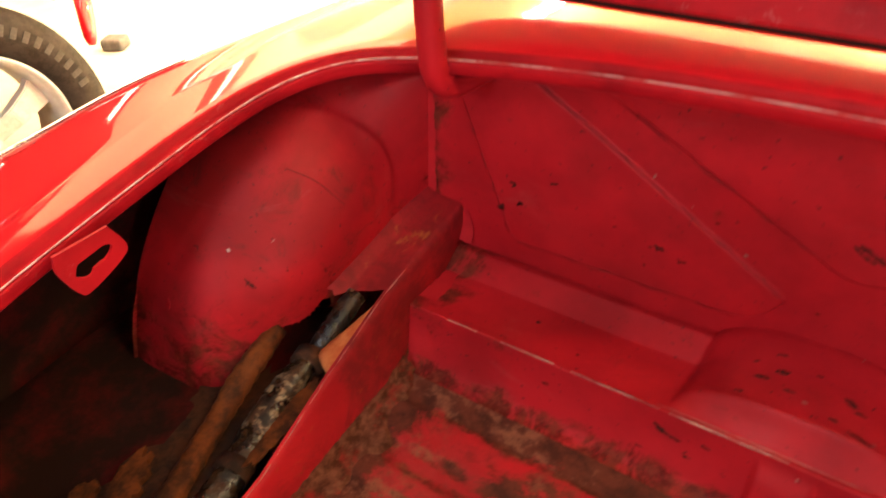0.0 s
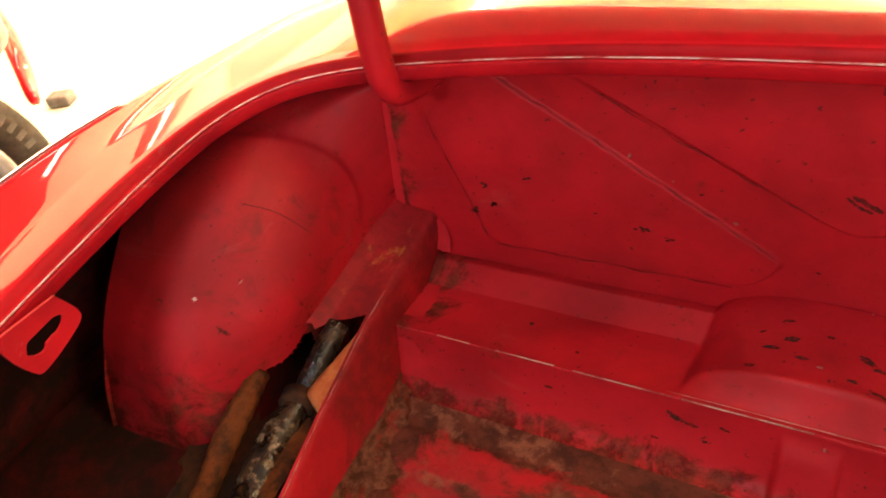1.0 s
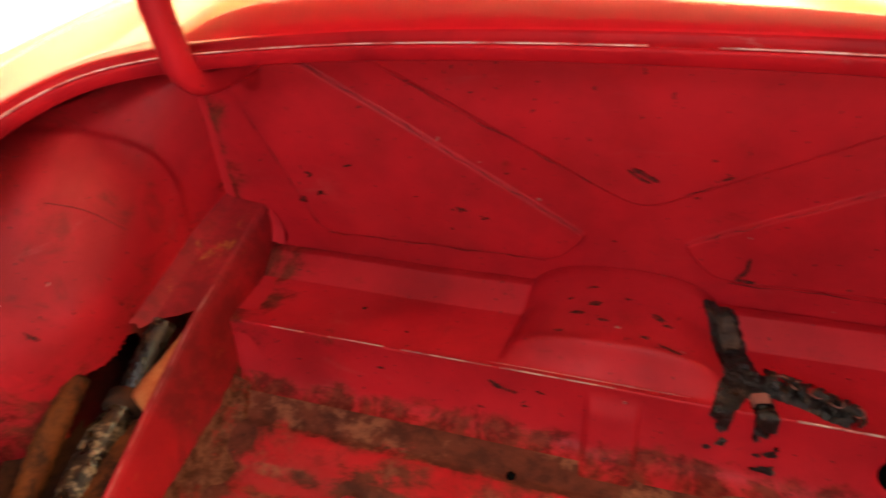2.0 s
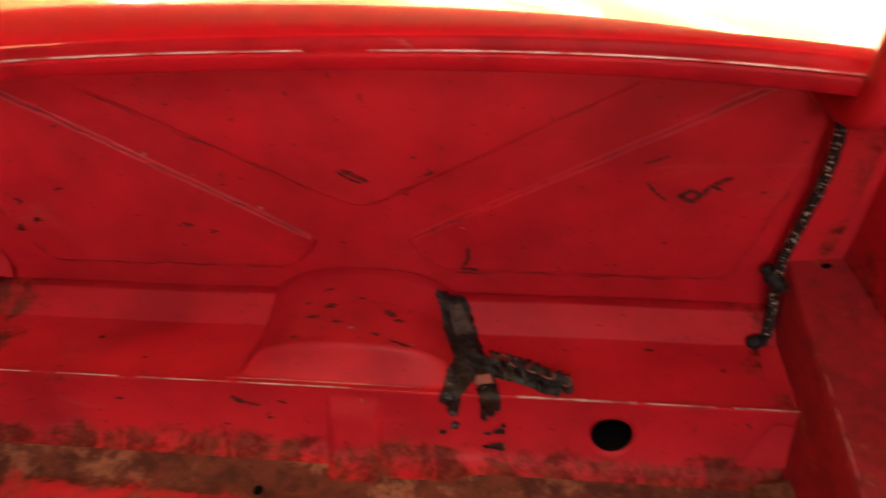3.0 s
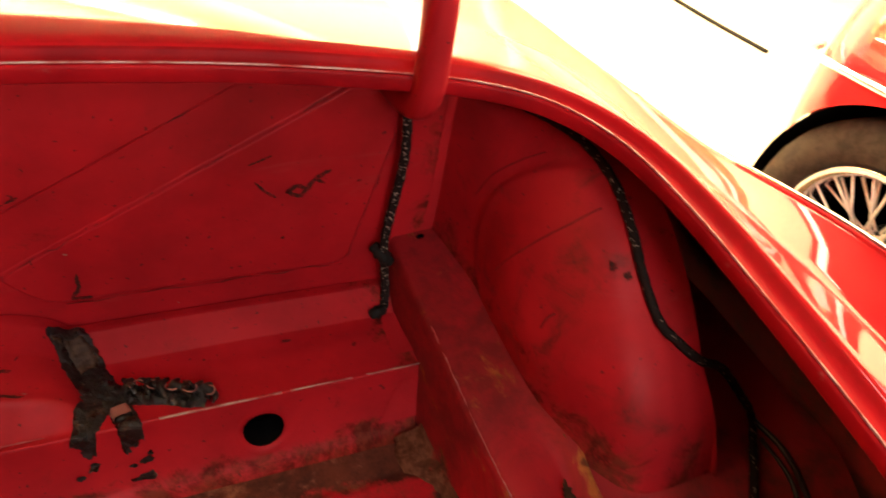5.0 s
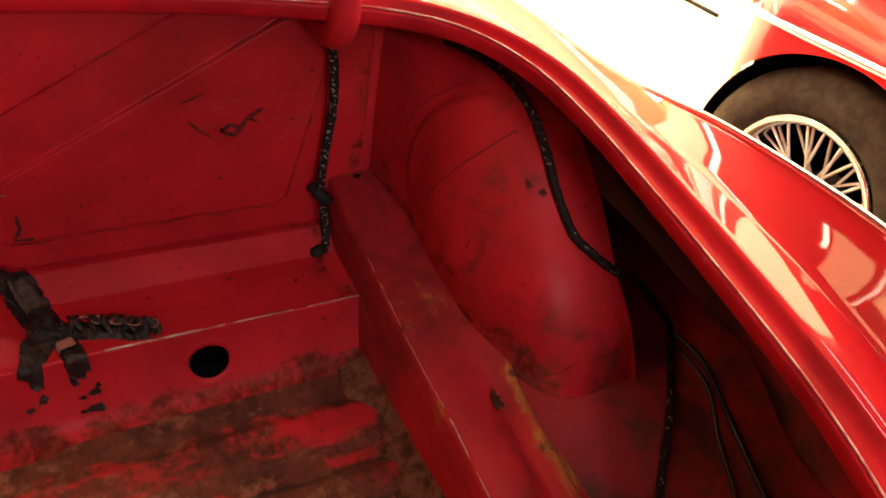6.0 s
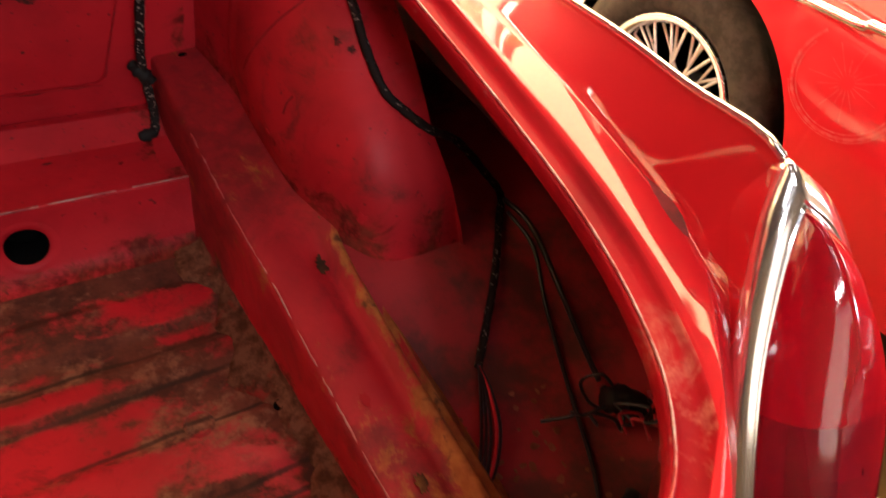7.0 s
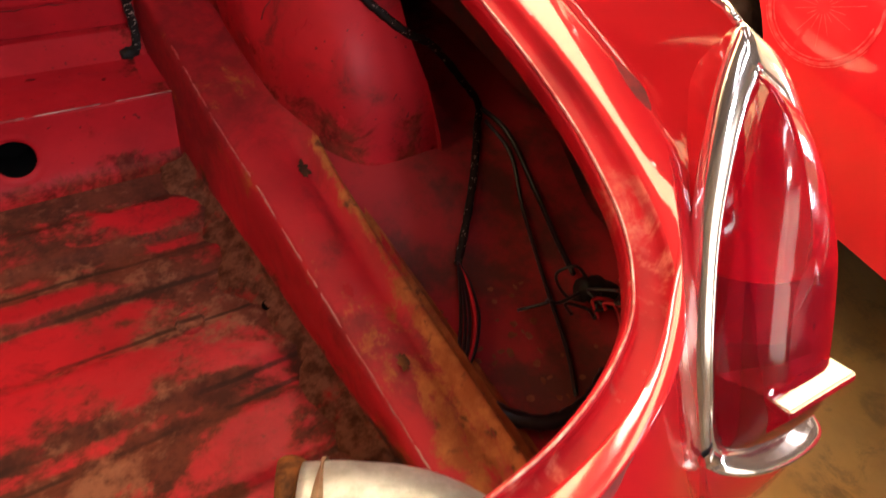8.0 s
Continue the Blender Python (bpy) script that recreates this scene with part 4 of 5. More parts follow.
def stroke(points, width, mat=None):
    """A dragged scuff on the bulkhead: a ragged thin band through points (x, z)."""
    p = smooth_rows(points, 7)
    up, low = [], []
    for i, q in enumerate(p):
        d = p[min(i + 1, len(p) - 1)] - p[max(i - 1, 0)]
        d /= np.linalg.norm(d)
        fade = min(1.0, .35 + .4 * min(i, len(p) - 1 - i))
        up.append((q[0] - d[1] * width * .5 * fade * (.45 + .8 * rng.random()), q[1] + d[0] * width * .5 * fade * (.45 + .8 * rng.random())))
        low.append((q[0] + d[1] * width * .5 * fade * (.45 + .8 * rng.random()), q[1] - d[0] * width * .5 * fade * (.45 + .8 * rng.random())))
    n = len(p)
    verts = [(x, yy, z) for yy in (-.0052, -.0058) for row in (up, low) for x, z in row]
    f = [(2 * n + i, 2 * n + i + 1, 3 * n + i + 1, 3 * n + i) for i in range(n - 1)] + [(i, i + 1, 2 * n + i + 1, 2 * n + i) for i in range(n - 1)] + [(n + i, n + i + 1, 3 * n + i + 1, 3 * n + i) for i in range(n - 1)]
    part("scuff", mesh("scuff", verts, f, mat or M_SCUFF, False), bulk)


for pts, w in (([(.257, .7286), (.267, .7325), (.2778, .737)], .0022), ([(.2617, .7101), (.2715, .698), (.2811, .690)], .0032), ([(.2908, .6976), (.2986, .690), (.3057, .6905), (.3171, .7064), (.3324, .7156)], .0050), ([(.290, .694), (.30, .7005), (.309, .697)], .0045),
               ([(.3171, .7064), (.3266, .7012)], .0035), ([(.1043, .6286), (.103, .6111), (.0954, .600)], .0042), ([(.0954, .5986), (.105, .5985), (.1126, .5973)], .0040), ([(-.0078, .7187), (.0023, .713), (.0161, .7053)], .0045),
               ([(-.012, .7165), (-.002, .7085), (.009, .7035)], .0028), ([(.0677, .7128), (.078, .7175)], .0026), ([(-.35, .671), (-.345, .6755), (-.352, .678)], .0030), ([(-.302, .690), (-.292, .693)], .0028)):
    stroke(pts, w)
for mx, mz, w, h in ((-.093, .674, .007, .006), (-.19, .735, .004, .012), (.03, .594, .003, .003), (.185, .575, .003, .003), (-.15, .712, .003, .003), (.10, .654, .006, .003)):
    patch("bare_spot", (mx, -.0068, mz), (1, 0, -.4), (.4, 0, 1), w * .7, h * .6, M_BARE, bulk)


def on_shelf(x, y, lift=.0006):
    return Vector((x, y, float(shelf_z(x, y)) + lift))


def shelf_mark(name, x, y, w, h, mat, lean=0, jag=.55):
    p, px, py = on_shelf(x, y), on_shelf(x + .003, y) - on_shelf(x - .003, y), on_shelf(x, y + .002) - on_shelf(x, y - .002)
    if y < -.124:
        py = Vector((0, .30, .95)) if y > -.14 else Vector((0, .7, .7))
        p = p + Vector((0, -.0012, .0004))
    c, s_ = math.cos(math.radians(lean)), math.sin(math.radians(lean))
    px.normalize(), py.normalize()
    patch(name, p, px * c + py * s_, py * c - px * s_, w, h, mat, shelf, jag=jag)


for x, y, w, h, lean in ((-.03, -.05, .022, .008, 10), (-.045, -.062, .020, .006, 5), (-.02, -.068, .018, .005, -5), (.03, -.055, .020, .010, -20), (.04, -.062, .014, .005, 0), (-.055, -.045, .008, .004, 20),
                         (.045, -.088, .026, .005, -12), (.02, -.080, .014, .005, 0), (-.06, -.085, .012, .005, 0), (-.035, -.030, .014, .004, 6), (.0, -.04, .010, .004, 0), (.28, -.055, .012, .006, 0),
                         (.345, -.078, .010, .007, 30), (-.28, -.07, .008, .006, 0), (-.22, -.095, .006, .004, 0), (.20, -.06, .004, .003, 0), (-.115, -.1265, .024, .008, -20), (-.10, -.1275, .018, .005, -10),
                         (-.085, -.132, .010, .004, 0), (-.07, -.1265, .014, .004, -12), (-.13, -.136, .012, .004, 0), (-.24, -.128, .012, .005, 0), (.095, -.1265, .012, .014, 80), (.098, -.131, .014, .010, 40),
                         (.125, -.1275, .007, .013, 20), (.133, -.1265, .012, .007, 60), (.14, -.1325, .014, .008, 20), (.128, -.1335, .008, .005, 0), (.138, -.139, .026, .012, 0), (.086, -.134, .008, .006, 0),
                         (.143, -.130, .006, .006, 0)):
    tar = x > .08 and x < .15 and y < -.124
    shelf_mark("tar_drip" if tar else "scuff", x, y, w * (1.15 if tar else .95), h * (1.1 if tar else .9), M_TAPE if tar else M_SCUFF, lean)
for x, y, w, h in ((-.005, -.074, .007, .003), (.055, -.086, .005, .0025), (.01, -.125, .003, .005)):
    shelf_mark("bare_spot", x, y, w, h, M_BARE)

# worn bright edge along the shelf lip and along the rails
M_WORN = rust_mat("worn_edge_metal", (0.62, 0.42, 0.34), (0.35, 0.05, 0.05), 0.2, 0.45)
for x0, x1, r in ((-.37, -.33, .0006), (-.30, -.235, .0007), (-.215, -.12, .0008), (-.11, .0, .0009), (.155, .262, .0013), (.27, .33, .0008), (.345, .40, .0006)):
    part("worn_edge", tube("worn_edge", [(x, -.1222, .5520) for x in np.linspace(x0, x1, 6)], r, M_WORN, 1, 5), shelf)
M_WORNPAINT = rust_mat("worn_pink_edge", (0.50, 0.20, 0.17), (0.40, 0.04, 0.04), 0.1, 0.5)
# seam at the foot of the hump
part("seam", tube("seam", [(x, -.1165, float(shelf_z(x, -.1165)) + .0004) for x in np.linspace(-.125, .066, 14)], [.0003] + [.0008] * 12 + [.0003], M_WORNPAINT, 1, 5, .3), shelf, "worn pale seam at the foot of the hump")
for s in (1, -1):
    rl = [o for o in car.children if o.name.startswith("rail")][0 if s > 0 else 1]
    r7, y0 = random.Random(31 + s), -.12
    while y0 > -.60:
        y1 = y0 - .018 - .045 * r7.random()
        line = [(s * (rail_edge(s, y)[0] + .0005 + .0008 * (r7.random() - .5)), y, rail_edge(s, y)[1] - .0001) for y in np.linspace(y0, y1, 7)]
        part("worn_edge", tube("worn_edge", line, [.0002] + [.0004 + .0006 * r7.random() for _ in range(5)] + [.0002], M_WORNPAINT if r7.random() < .75 else M_WORN, 2, 5), rl)
        y0 = y1 - .012 * r7.random()


# tar tape over the shelf and the hump's edge
def ribbon(name, line, widths, mat, lift=.0022, crumple=.003, n=10, m=8):
    rows = smooth_rows([(*p, w) for p, w in zip(line, widths)], n)
    verts = []
    r2 = random.Random(3)
    for i, (x, y, w) in enumerate(rows):
        a, b = rows[max(i - 1, 0)], rows[min(i + 1, len(rows) - 1)]
        d = np.array([b[0] - a[0], b[1] - a[1]])
        d /= np.linalg.norm(d)
        for j in range(m + 1):
            k = (j / m - .5) * w * (1 + .15 * (r2.random() - .5))
            px, py = x - d[1] * k, y + d[0] * k
            edge = 1 - abs(j / m - .5) * 2
            z = float(shelf_z(px, max(py, -.1225)))
            off = 0.0
            if py < -.1225:
                off = -(.1225 + py)
                z -= 3.0 * max(off, 0)
                py = -.1245 - .25 * off
            verts.append((px, py - .002, z + lift * (edge > 0) + crumple * (r2.random() - .25) * (edge > 0)))
    k = m + 1
    return mesh(name, verts, grid_faces(len(rows), k), mat)


tape = carpart("tar_tape", ribbon("tar_tape", [(.083, -.008), (.092, -.030), (.100, -.055), (.108, -.078), (.100, -.105), (.092, -.128)], [.030, .032, .034, .034, .024, .018], M_TAPE), "black tar tape torn and crumpled over the shelf")
part("strip", ribbon("strip", [(.105, -.070), (.130, -.085), (.152, -.092), (.168, -.096), (.186, -.104), (.198, -.114)], [.022, .020, .020, .022, .026, .014], M_TAPE, .004, .008), tape)
part("strip", ribbon("strip", [(.118, -.086), (.124, -.100), (.130, -.118), (.132, -.130)], [.020, .020, .020, .018], M_TAPE, .003, .004), tape)
part("strip", ribbon("strip", [(.1235, -.100), (.127, -.112)], [.017, .018], M_BARE, .0075, .001), tape, "pale scrap on the tape")


r8 = random.Random(17)
for k in range(9):
    x0, y0 = .128 + .072 * k / 8, -.083 - .026 * (k / 8) ** 1.4
    z0 = float(shelf_z(x0, y0)) + .006
    pts = [(x0 + (r8.random() - .5) * .010, y0 + .011 - .022 * q, z0 + .004 * math.sin(math.pi * q) + .003 * (r8.random() - .5)) for q in (0, .3, .65, 1)]
    part("fold", tube("fold", pts, [.0016, .0034 + .0015 * r8.random(), .0030, .0014], M_TAPE, 4, 7, .15), tape)
for k in range(5):
    x0, y0 = .140 + .058 * k / 4, -.086 - .024 * (k / 4) ** 1.4
    z0 = float(shelf_z(x0, y0)) + .0125
    pts = [(x0 + .006 * math.cos(a), y0 + .005 * math.sin(a), z0 + .001 * math.sin(2 * a)) for a in np.linspace(.4 + k, 3.6 + k, 5)]
    part("torn_thread", tube("torn_thread", pts, .0007, M_BARE, 4, 5), tape, "pale torn thread")
part("worn_patch", ribbon("worn_patch", [(.090, -.020), (.096, -.034), (.101, -.048)], [.018, .022, .018], M_TAPEWORN, .0052, .0016), tape, "brown worn patch of the tape")


# smears of seam sealer down the corners
def seal_mat():
    m = Mat("brown_sealant", rough=0.75, spec=0.25)
    brown = m.mix(m.ramp(m.noise(60, 6, 0.7), 0.4, 0.65), (0.085, 0.018, 0.013), (0.15, 0.045, 0.030))
    m.colour(m.mix(m.ramp(m.noise(34, 8, 0.75, 0.5), 0.60, 0.82), m.mix(m.ramp(m.noise(9, 6), 0.35, 0.7), RED, RED_DARK), brown))
    m.bump(m.noise(90, 6, 0.7), 0.5, 0.002)
    return m.m


M_SEAL = seal_mat()


def smear(points, nrm, seed, label="brushed brown seam sealer"):
    """A thin uneven strip: rows of (x, y, z, half width vector)."""
    r3 = random.Random(seed)
    nrm = Vector(nrm)
    p = smooth_rows(points, 7)
    verts = []
    for row in p:
        c_, w = Vector(row[:3]), Vector(row[3:6])
        a, b_ = c_ - w * (.85 + .25 * r3.random()), c_ + w * (.85 + .25 * r3.random())
        verts += [a, c_ - w * .4 + nrm * (.0004 + .0005 * r3.random()), c_ + w * .4 + nrm * (.0004 + .0005 * r3.random()), b_]
    return carpart("seam_sealer", mesh("seam_sealer", verts, grid_faces(len(p), 4), M_SEAL), label)


for s in (1, -1):
    edge_x = [.455, .459, .463, .467, .469] if s < 0 else [.450, .449, .449, .448, .446]
    smear([(s * x, -.0014, z, w, 0, 0) for x, z, w in zip(edge_x, (.80, .75, .70, .66, .627), (.007, .008, .008, .009, .009))], (0, -1, 0), 4 + s)
    inner = .420 if s < 0 else .400
    smear([(s * inner, -.0018, .612, .007, 0, 0), (s * (inner - .003), -.0022, .590, .009, 0, 0), (s * (inner - .003), -.0095, .570, .010, 0, 0)], (0, -1, 0), 9 + s)
    smear([(s * (inner - .005), -.045, .5455, .010, 0, 0), (s * (inner - .008), -.075, .5475, .012, 0, 0), (s * (inner - .008), -.105, .5512, .013, 0, 0)], (0, 0, 1), 14 + s)
    smear([(s * (inner - .008), -.1268, .537, .012, 0, 0), (s * (inner - .014), -.1325, .515, .018, 0, 0), (s * (inner - .020), -.1425, .493, .024, 0, 0)], (0, -1, .3), 24 + s)
    # flat black flake painted for the hole's darkness
    patch("hole", (-.466 if s < 0 else .433, -.009, .6225 if s < 0 else .6195), (1, .2, 0), (0, 1, -.1), .010, .007, M_DEEPBLACK, car, jag=.1)

def crust_mat():
    m = Mat("sandy_rust", rough=0.9, spec=0.08)
    c = m.mix(m.ramp(m.noise(60, 8, 0.75), 0.38, 0.62), (0.075, 0.024, 0.013), (0.20, 0.075, 0.040))
    m.colour(m.mix(m.ramp(m.noise(14, 7, 0.7), 0.52, 0.66), c, (0.30, 0.018, 0.018)))
    m.bump(m.noise(260, 5, 0.7), 0.7, 0.002)
    return m.m


M_CRUST = crust_mat()
for s in (1, -1):
    r9 = random.Random(41 + s)
    ys, verts = np.linspace(-.155, -.66, 90), []
    for i, y in enumerate(ys):
        f = rail_foot(s, y)
        w = .020 + .009 * math.sin(y * 37 + s) + .006 * math.sin(y * 91) + .004 * r9.random()
        base = .478 + .010 * float(step(.395, .43, np.float64(f - w * .5)))
        verts += [(s * (f + .004), y, .500 + .003 * r9.random()), (s * (f - .001), y, .490), (s * (f - w * .35), y, base + .0085), (s * (f - w * .75), y, base + .0070), (s * (f - w), y, base + .0035), (s * (f - w - .002), y, base - .002)]
    carpart("rust_crust", mesh("rust_crust", verts, grid_faces(len(ys), 6), M_CRUST), "sandy brown rust packed along the foot of the rail")

# discs, studs and drain holes in the floor; the holes are flat black discs
for x, y, r, mat, ring_ in ((.399, -.371, .0045, M_DEEPBLACK, True), (.412, -.474, .011, M_FLOOR, True), (-.228, -.266, .010, M_FLOOR, True), (-.085, -.195, .004, M_DEEPBLACK, False), (.20, -.50, .005, M_DEEPBLACK, False),
                            (.33, -.36, .010, M_FLOOR, True), (.16, -.395, .005, M_SCUFF, False), (-.25, -.275, .003, M_BARE, False)):
    z = .4795 + (.005 if abs(x) < .40 else .001)
    prof = [(0, .0012), (.75, .0012), (.86, .0008), (1.0, .0022), (1.12, .0018), (1.3, -.001)] if ring_ else [(0, .001), (1, .0008), (1.2, -.001)]
    verts = [(x + r * k * math.cos(a), y + r * k * math.sin(a), z + h) for k, h in prof for a in np.linspace(0, 2 * math.pi, 24, endpoint=False)]
    f = [(i * 24 + j, i * 24 + (j + 1) % 24, (i + 1) * 24 + (j + 1) % 24, (i + 1) * 24 + j) for i in range(len(prof) - 1) for j in range(24)]
    carpart("floor_plug", mesh("floor_plug", verts, f, mat), "small round plug or hole in the floor")

# keyhole bracket hanging from the rim
outer = [(-.366, .799), (-.360, .780), (-.367, .771), (-.402, .762), (-.412, .766), (-.418, .788), (-.414, .801)]
outer = [tuple(p) for p in smooth_rows(outer, 8)]


def slot(t):
    """Outline of a keyhole: a straight slot with a larger round end."""
    a = 2 * math.pi * t
    x, y = .0185 * math.cos(a), .0048 * math.sin(a)
    if x < -.004:
        y *= 1.0 + .75 * math.sin(math.pi * min(1.0, (-.004 - x) / .0145)) ** .6
    elif x > .006:
        y *= 1.25
    return (-.389 + x * .98 - y * .12, .7815 + y + x * .16)


NB = len(outer)
inner_ = []
for yy, zz in outer:
    a = math.atan2((zz - .7815) / .022, (yy + .389) / .034)
    inner_.append(slot(a / (2 * math.pi)))
verts = []
for t in (-.0016, .0016):
    verts += [(-.520 + t + (.80 - z) * .25, y, z) for y, z in outer] + [(-.520 + t + (.80 - z) * .25, y, z) for y, z in inner_]
f = []
for i in range(NB):
    j = (i + 1) % NB
    f += [(i, j, NB + j, NB + i), (2 * NB + i, 3 * NB + i, 3 * NB + j, 2 * NB + j), (i, 2 * NB + i, 2 * NB + j, j), (NB + i, NB + j, 3 * NB + j, 3 * NB + i)]
carpart("bracket", mesh("bracket", verts, f, M_GUTTER, False), "red steel bracket with a keyhole slot under the rim")

# wrapped pipe and rusty bracket in the rusted-open rail
pipe = carpart("pipe", tube("pipe", [(-.459, -.172, .5905), (-.4585, -.190, .5855), (-.460, -.220, .573), (-.463, -.250, .558), (-.465, -.292, .550), (-.458, -.336, .544), (-.448, -.375, .540), (-.440, -.417, .537), (-.432, -.50, .534), (-.427, -.60, .530)],
               [.0125, .0130, .0135, .0125, .0165, .0175, .0165, .0175, .018, .018], M_PIPE, 10, 16, .025), "dark wrapped pipe with pale spots of wear and glint")
for y0, x0, z0 in ((-.254, -.463, .557), (-.388, -.446, .539)):
    part("clamp", tube("clamp", [(x0 - .003, y0 + .008, z0), (x0 + .001, y0 - .008, z0)], .0192, M_RUSTDARK, 2, 14), pipe, "rusty hose clamp")
fv = []
r4 = random.Random(11)
for q in np.linspace(0, 1, 18):
    yi = -.155 - .110 * q
    e, zi = rail_edge(-1, yi)
    wide = .036 * q * (1 - .85 * max(0.0, q - .86) / .14) + .001
    jag = .0015 * (r4.random() - .5)
    fv += [(-e - .0006, yi, zi - .0006), (-e - wide * .35, yi, zi - .0008), (-e - wide * .75, yi, zi - .0022), (-e - wide + jag, yi, zi - .005), (-e - wide + jag, yi, zi - .016)]
carpart("torn_flange", mesh("torn_flange", fv, grid_faces(18, 5), M_LITPEACH), "torn rail flange, peach for the warm light on it")
# flat dark rust patches in place of the shaded hole about the pipe, and rust lumps where the ridge of the other rail
# begins
patch("rust_hole", (-.490, -.43, .5425), (1, -.15, 0), (.15, 1, 0), .115, .46, M_RUSTDARK, car, n=60, jag=.3)
patch("rust_hole", (-.53, -.32, .5428), (1, .3, 0), (-.3, 1, 0), .07, .12, M_RUSTDARK, car, n=40, jag=.4)
carpart("rusty_bar", tube("rusty_bar", [(-.500, -.255, .590), (-.497, -.290, .583), (-.498, -.325, .568), (-.493, -.36, .556), (-.484, -.395, .552), (-.468, -.445, .550), (-.452, -.52, .547), (-.44, -.62, .545)],
        [.010, .013, .0135, .012, .0125, .013, .014, .014], M_RUSTBAR, 8, 12, .06), "curved bar of flaking orange rust beside the pipe")
patch("rust_flange", (-.436, -.325, .549), (.10, -1, 0), (1, .10, 0), .13, .026, M_RUSTBAR, car, n=44, jag=.25, t=.003)
patch("rust_flange", (-.520, -.455, .5440), (.5, -1, 0), (1, .5, 0), .085, .040, M_RUSTBAR, car, n=40, jag=.4, t=.007)
patch("rust_flange", (-.545, -.490, .5440), (.3, -1, 0), (1, .3, 0), .050, .032, M_RUSTBAR, car, n=30, jag=.4, t=.005)
RB = [o for o in car.children if o.name.startswith("rail")][0]
for x, y, w, h, mt in ((.462, -.306, .014, .026, M_RUSTDARK), (.486, -.262, .020, .030, M_ORANGE), (.500, -.240, .026, .020, M_ORANGE), (.476, -.232, .016, .010, M_SEAL), (.515, -.262, .020, .022, M_RUSTDARK), (.440, -.44, .010, .016, M_SEAL), (.447, -.52, .012, .02, M_RUST)):
    patch("rust_patch", (x, y, rail_edge(1, y)[1] + (.0056 if x < .472 else .0140 if x < .489 else .006)), (1, 0, -.12), (0, 1, .2), w, h, mt, RB, n=24, jag=.55, nrm=Vector((0, 0, 1)))
# pale rust blisters on the side well's floor
r6 = random.Random(21)
M_BLIST = rust_mat("pale_rust", (0.30, 0.11, 0.06), (0.20, 0.06, 0.03))
SF = [o for o in car.children if o.name.startswith("side_floor")][0]
for k in range(42):
    x, y = .56 + .065 * r6.gauss(0, .55), -.535 + .05 * r6.gauss(0, .7)
    x = min(max(x, .515), .64)
    patch("rust_blister", (x, y, .5385 + .05 * float(step(.62, .73, np.float64(x))) * float(step(-.45, -.7, np.float64(y)))), (1, 0, 0), (0, 1, 0), .003 + .006 * r6.random(), .003 + .006 * r6.random(), M_BLIST, SF, n=8, t=.0004)

# silver filler pipe by the rear edge
fl = carpart("filler_pipe", tube("filler_pipe", [(.330, -.588, .535), (.36, -.606, .539), (.40, -.636, .538), (.45, -.695, .522)], [.044, .0445, .045, .045], M_ALU, 6, 36), "dull silver filler pipe")
part("collar", tube("collar", [(.318, -.581, .533), (.322, -.583, .5335), (.328, -.587, .5345)], [.046, .0485, .046], M_RUST, 3, 36), fl, "brown rusty collar")
part("band", tube("band", [(.337, -.592, .536), (.341, -.595, .5365), (.345, -.597, .537)], [.0455, .048, .0455], rust_mat("tan_band", (.42, .29, .19), (.30, .18, .11), 0.1, .6), 3, 36), fl, "tan rubber band")

# speckled black harness down the bulkhead corner
def harness_mat(name="speckled_harness", sparse=0.63):
    m = Mat(name, (0.01, 0.01, 0.01), 0.75, spec=0.2)
    m.colour(m.mix(m.ramp(m.noise(300, 1), sparse, sparse + 0.02), (0.013, 0.008, 0.007), (0.36, 0.29, 0.23)))
    m.bump(m.noise(140, 3), 0.6, 0.003)
    return m.m


M_HARN = harness_mat()
M_LOOM = harness_mat("loom_wrap", 0.67)
M_WIRE_RED = Mat("red_wire", (0.45, 0.012, 0.02), 0.4).m
M_WIRE_BLK = Mat("black_wire", (0.010, 0.011, 0.012), 0.35).m
hr = tagged(thing("cable_harness", (CX, 0, .53)), "black cloth-wrapped cable hanging down the bulkhead corner", "cable")


def loose(name, data, parent, label=""):
    ob = part(name, data, parent, label)
    ob.location = (0, 0, -parent.location.z)
    return ob


loose("cable", tube("cable", [(.385, -.004, .80), (.393, -.020, .785), (.397, -.021, .75), (.397, -.019, .712), (.392, -.017, .66), (.389, -.018, .626), (.392, -.020, .59), (.394, -.026, .560), (.388, -.040, .548), (.376, -.044, .549)], .0048, M_HARN, 6, 10, .08), hr)
loose("clip", tube("clip", [(.380, -.008, .616), (.388, -.018, .610), (.397, -.022, .600)], [.005, .0080, .005], M_BLACK, 5, 10, .2), hr, "black cable clip")
loose("boot_end", tube("boot_end", [(.388, -.040, .549), (.380, -.043, .5495), (.372, -.044, .549)], [.0055, .0068, .0045], M_BLACK, 4, 10, .1), hr, "rubber cable end")

arches = [o for o in car.children if o.name.startswith("wheel_arch")]
# main harness over the wheel arch and along the side well
mh = tagged(thing("wiring_loom", (CX, 0, .53)), "black wiring loom draped over the wheel arch", "cable")
ARCH_RUN = [(.478, -.060, .818), (.500, -.085, .808), (.5214, -.117, .7968), (.5292, -.155, .7808), (.5283, -.1955, .7653), (.5274, -.2211, .7453), (.5341, -.2491, .7166), (.5482, -.2676, .7058), (.5697, -.2825, .6921),
            (.605, -.279, .668), (.640, -.288, .630), (.668, -.293, .592), (.648, -.322, .580), (.615, -.370, .562), (.582, -.412, .553), (.555, -.442, .549)]
skin = BVHTree.FromPolygons([v.co for v in arches[0].data.vertices], [p.vertices[:] for p in arches[0].data.polygons])


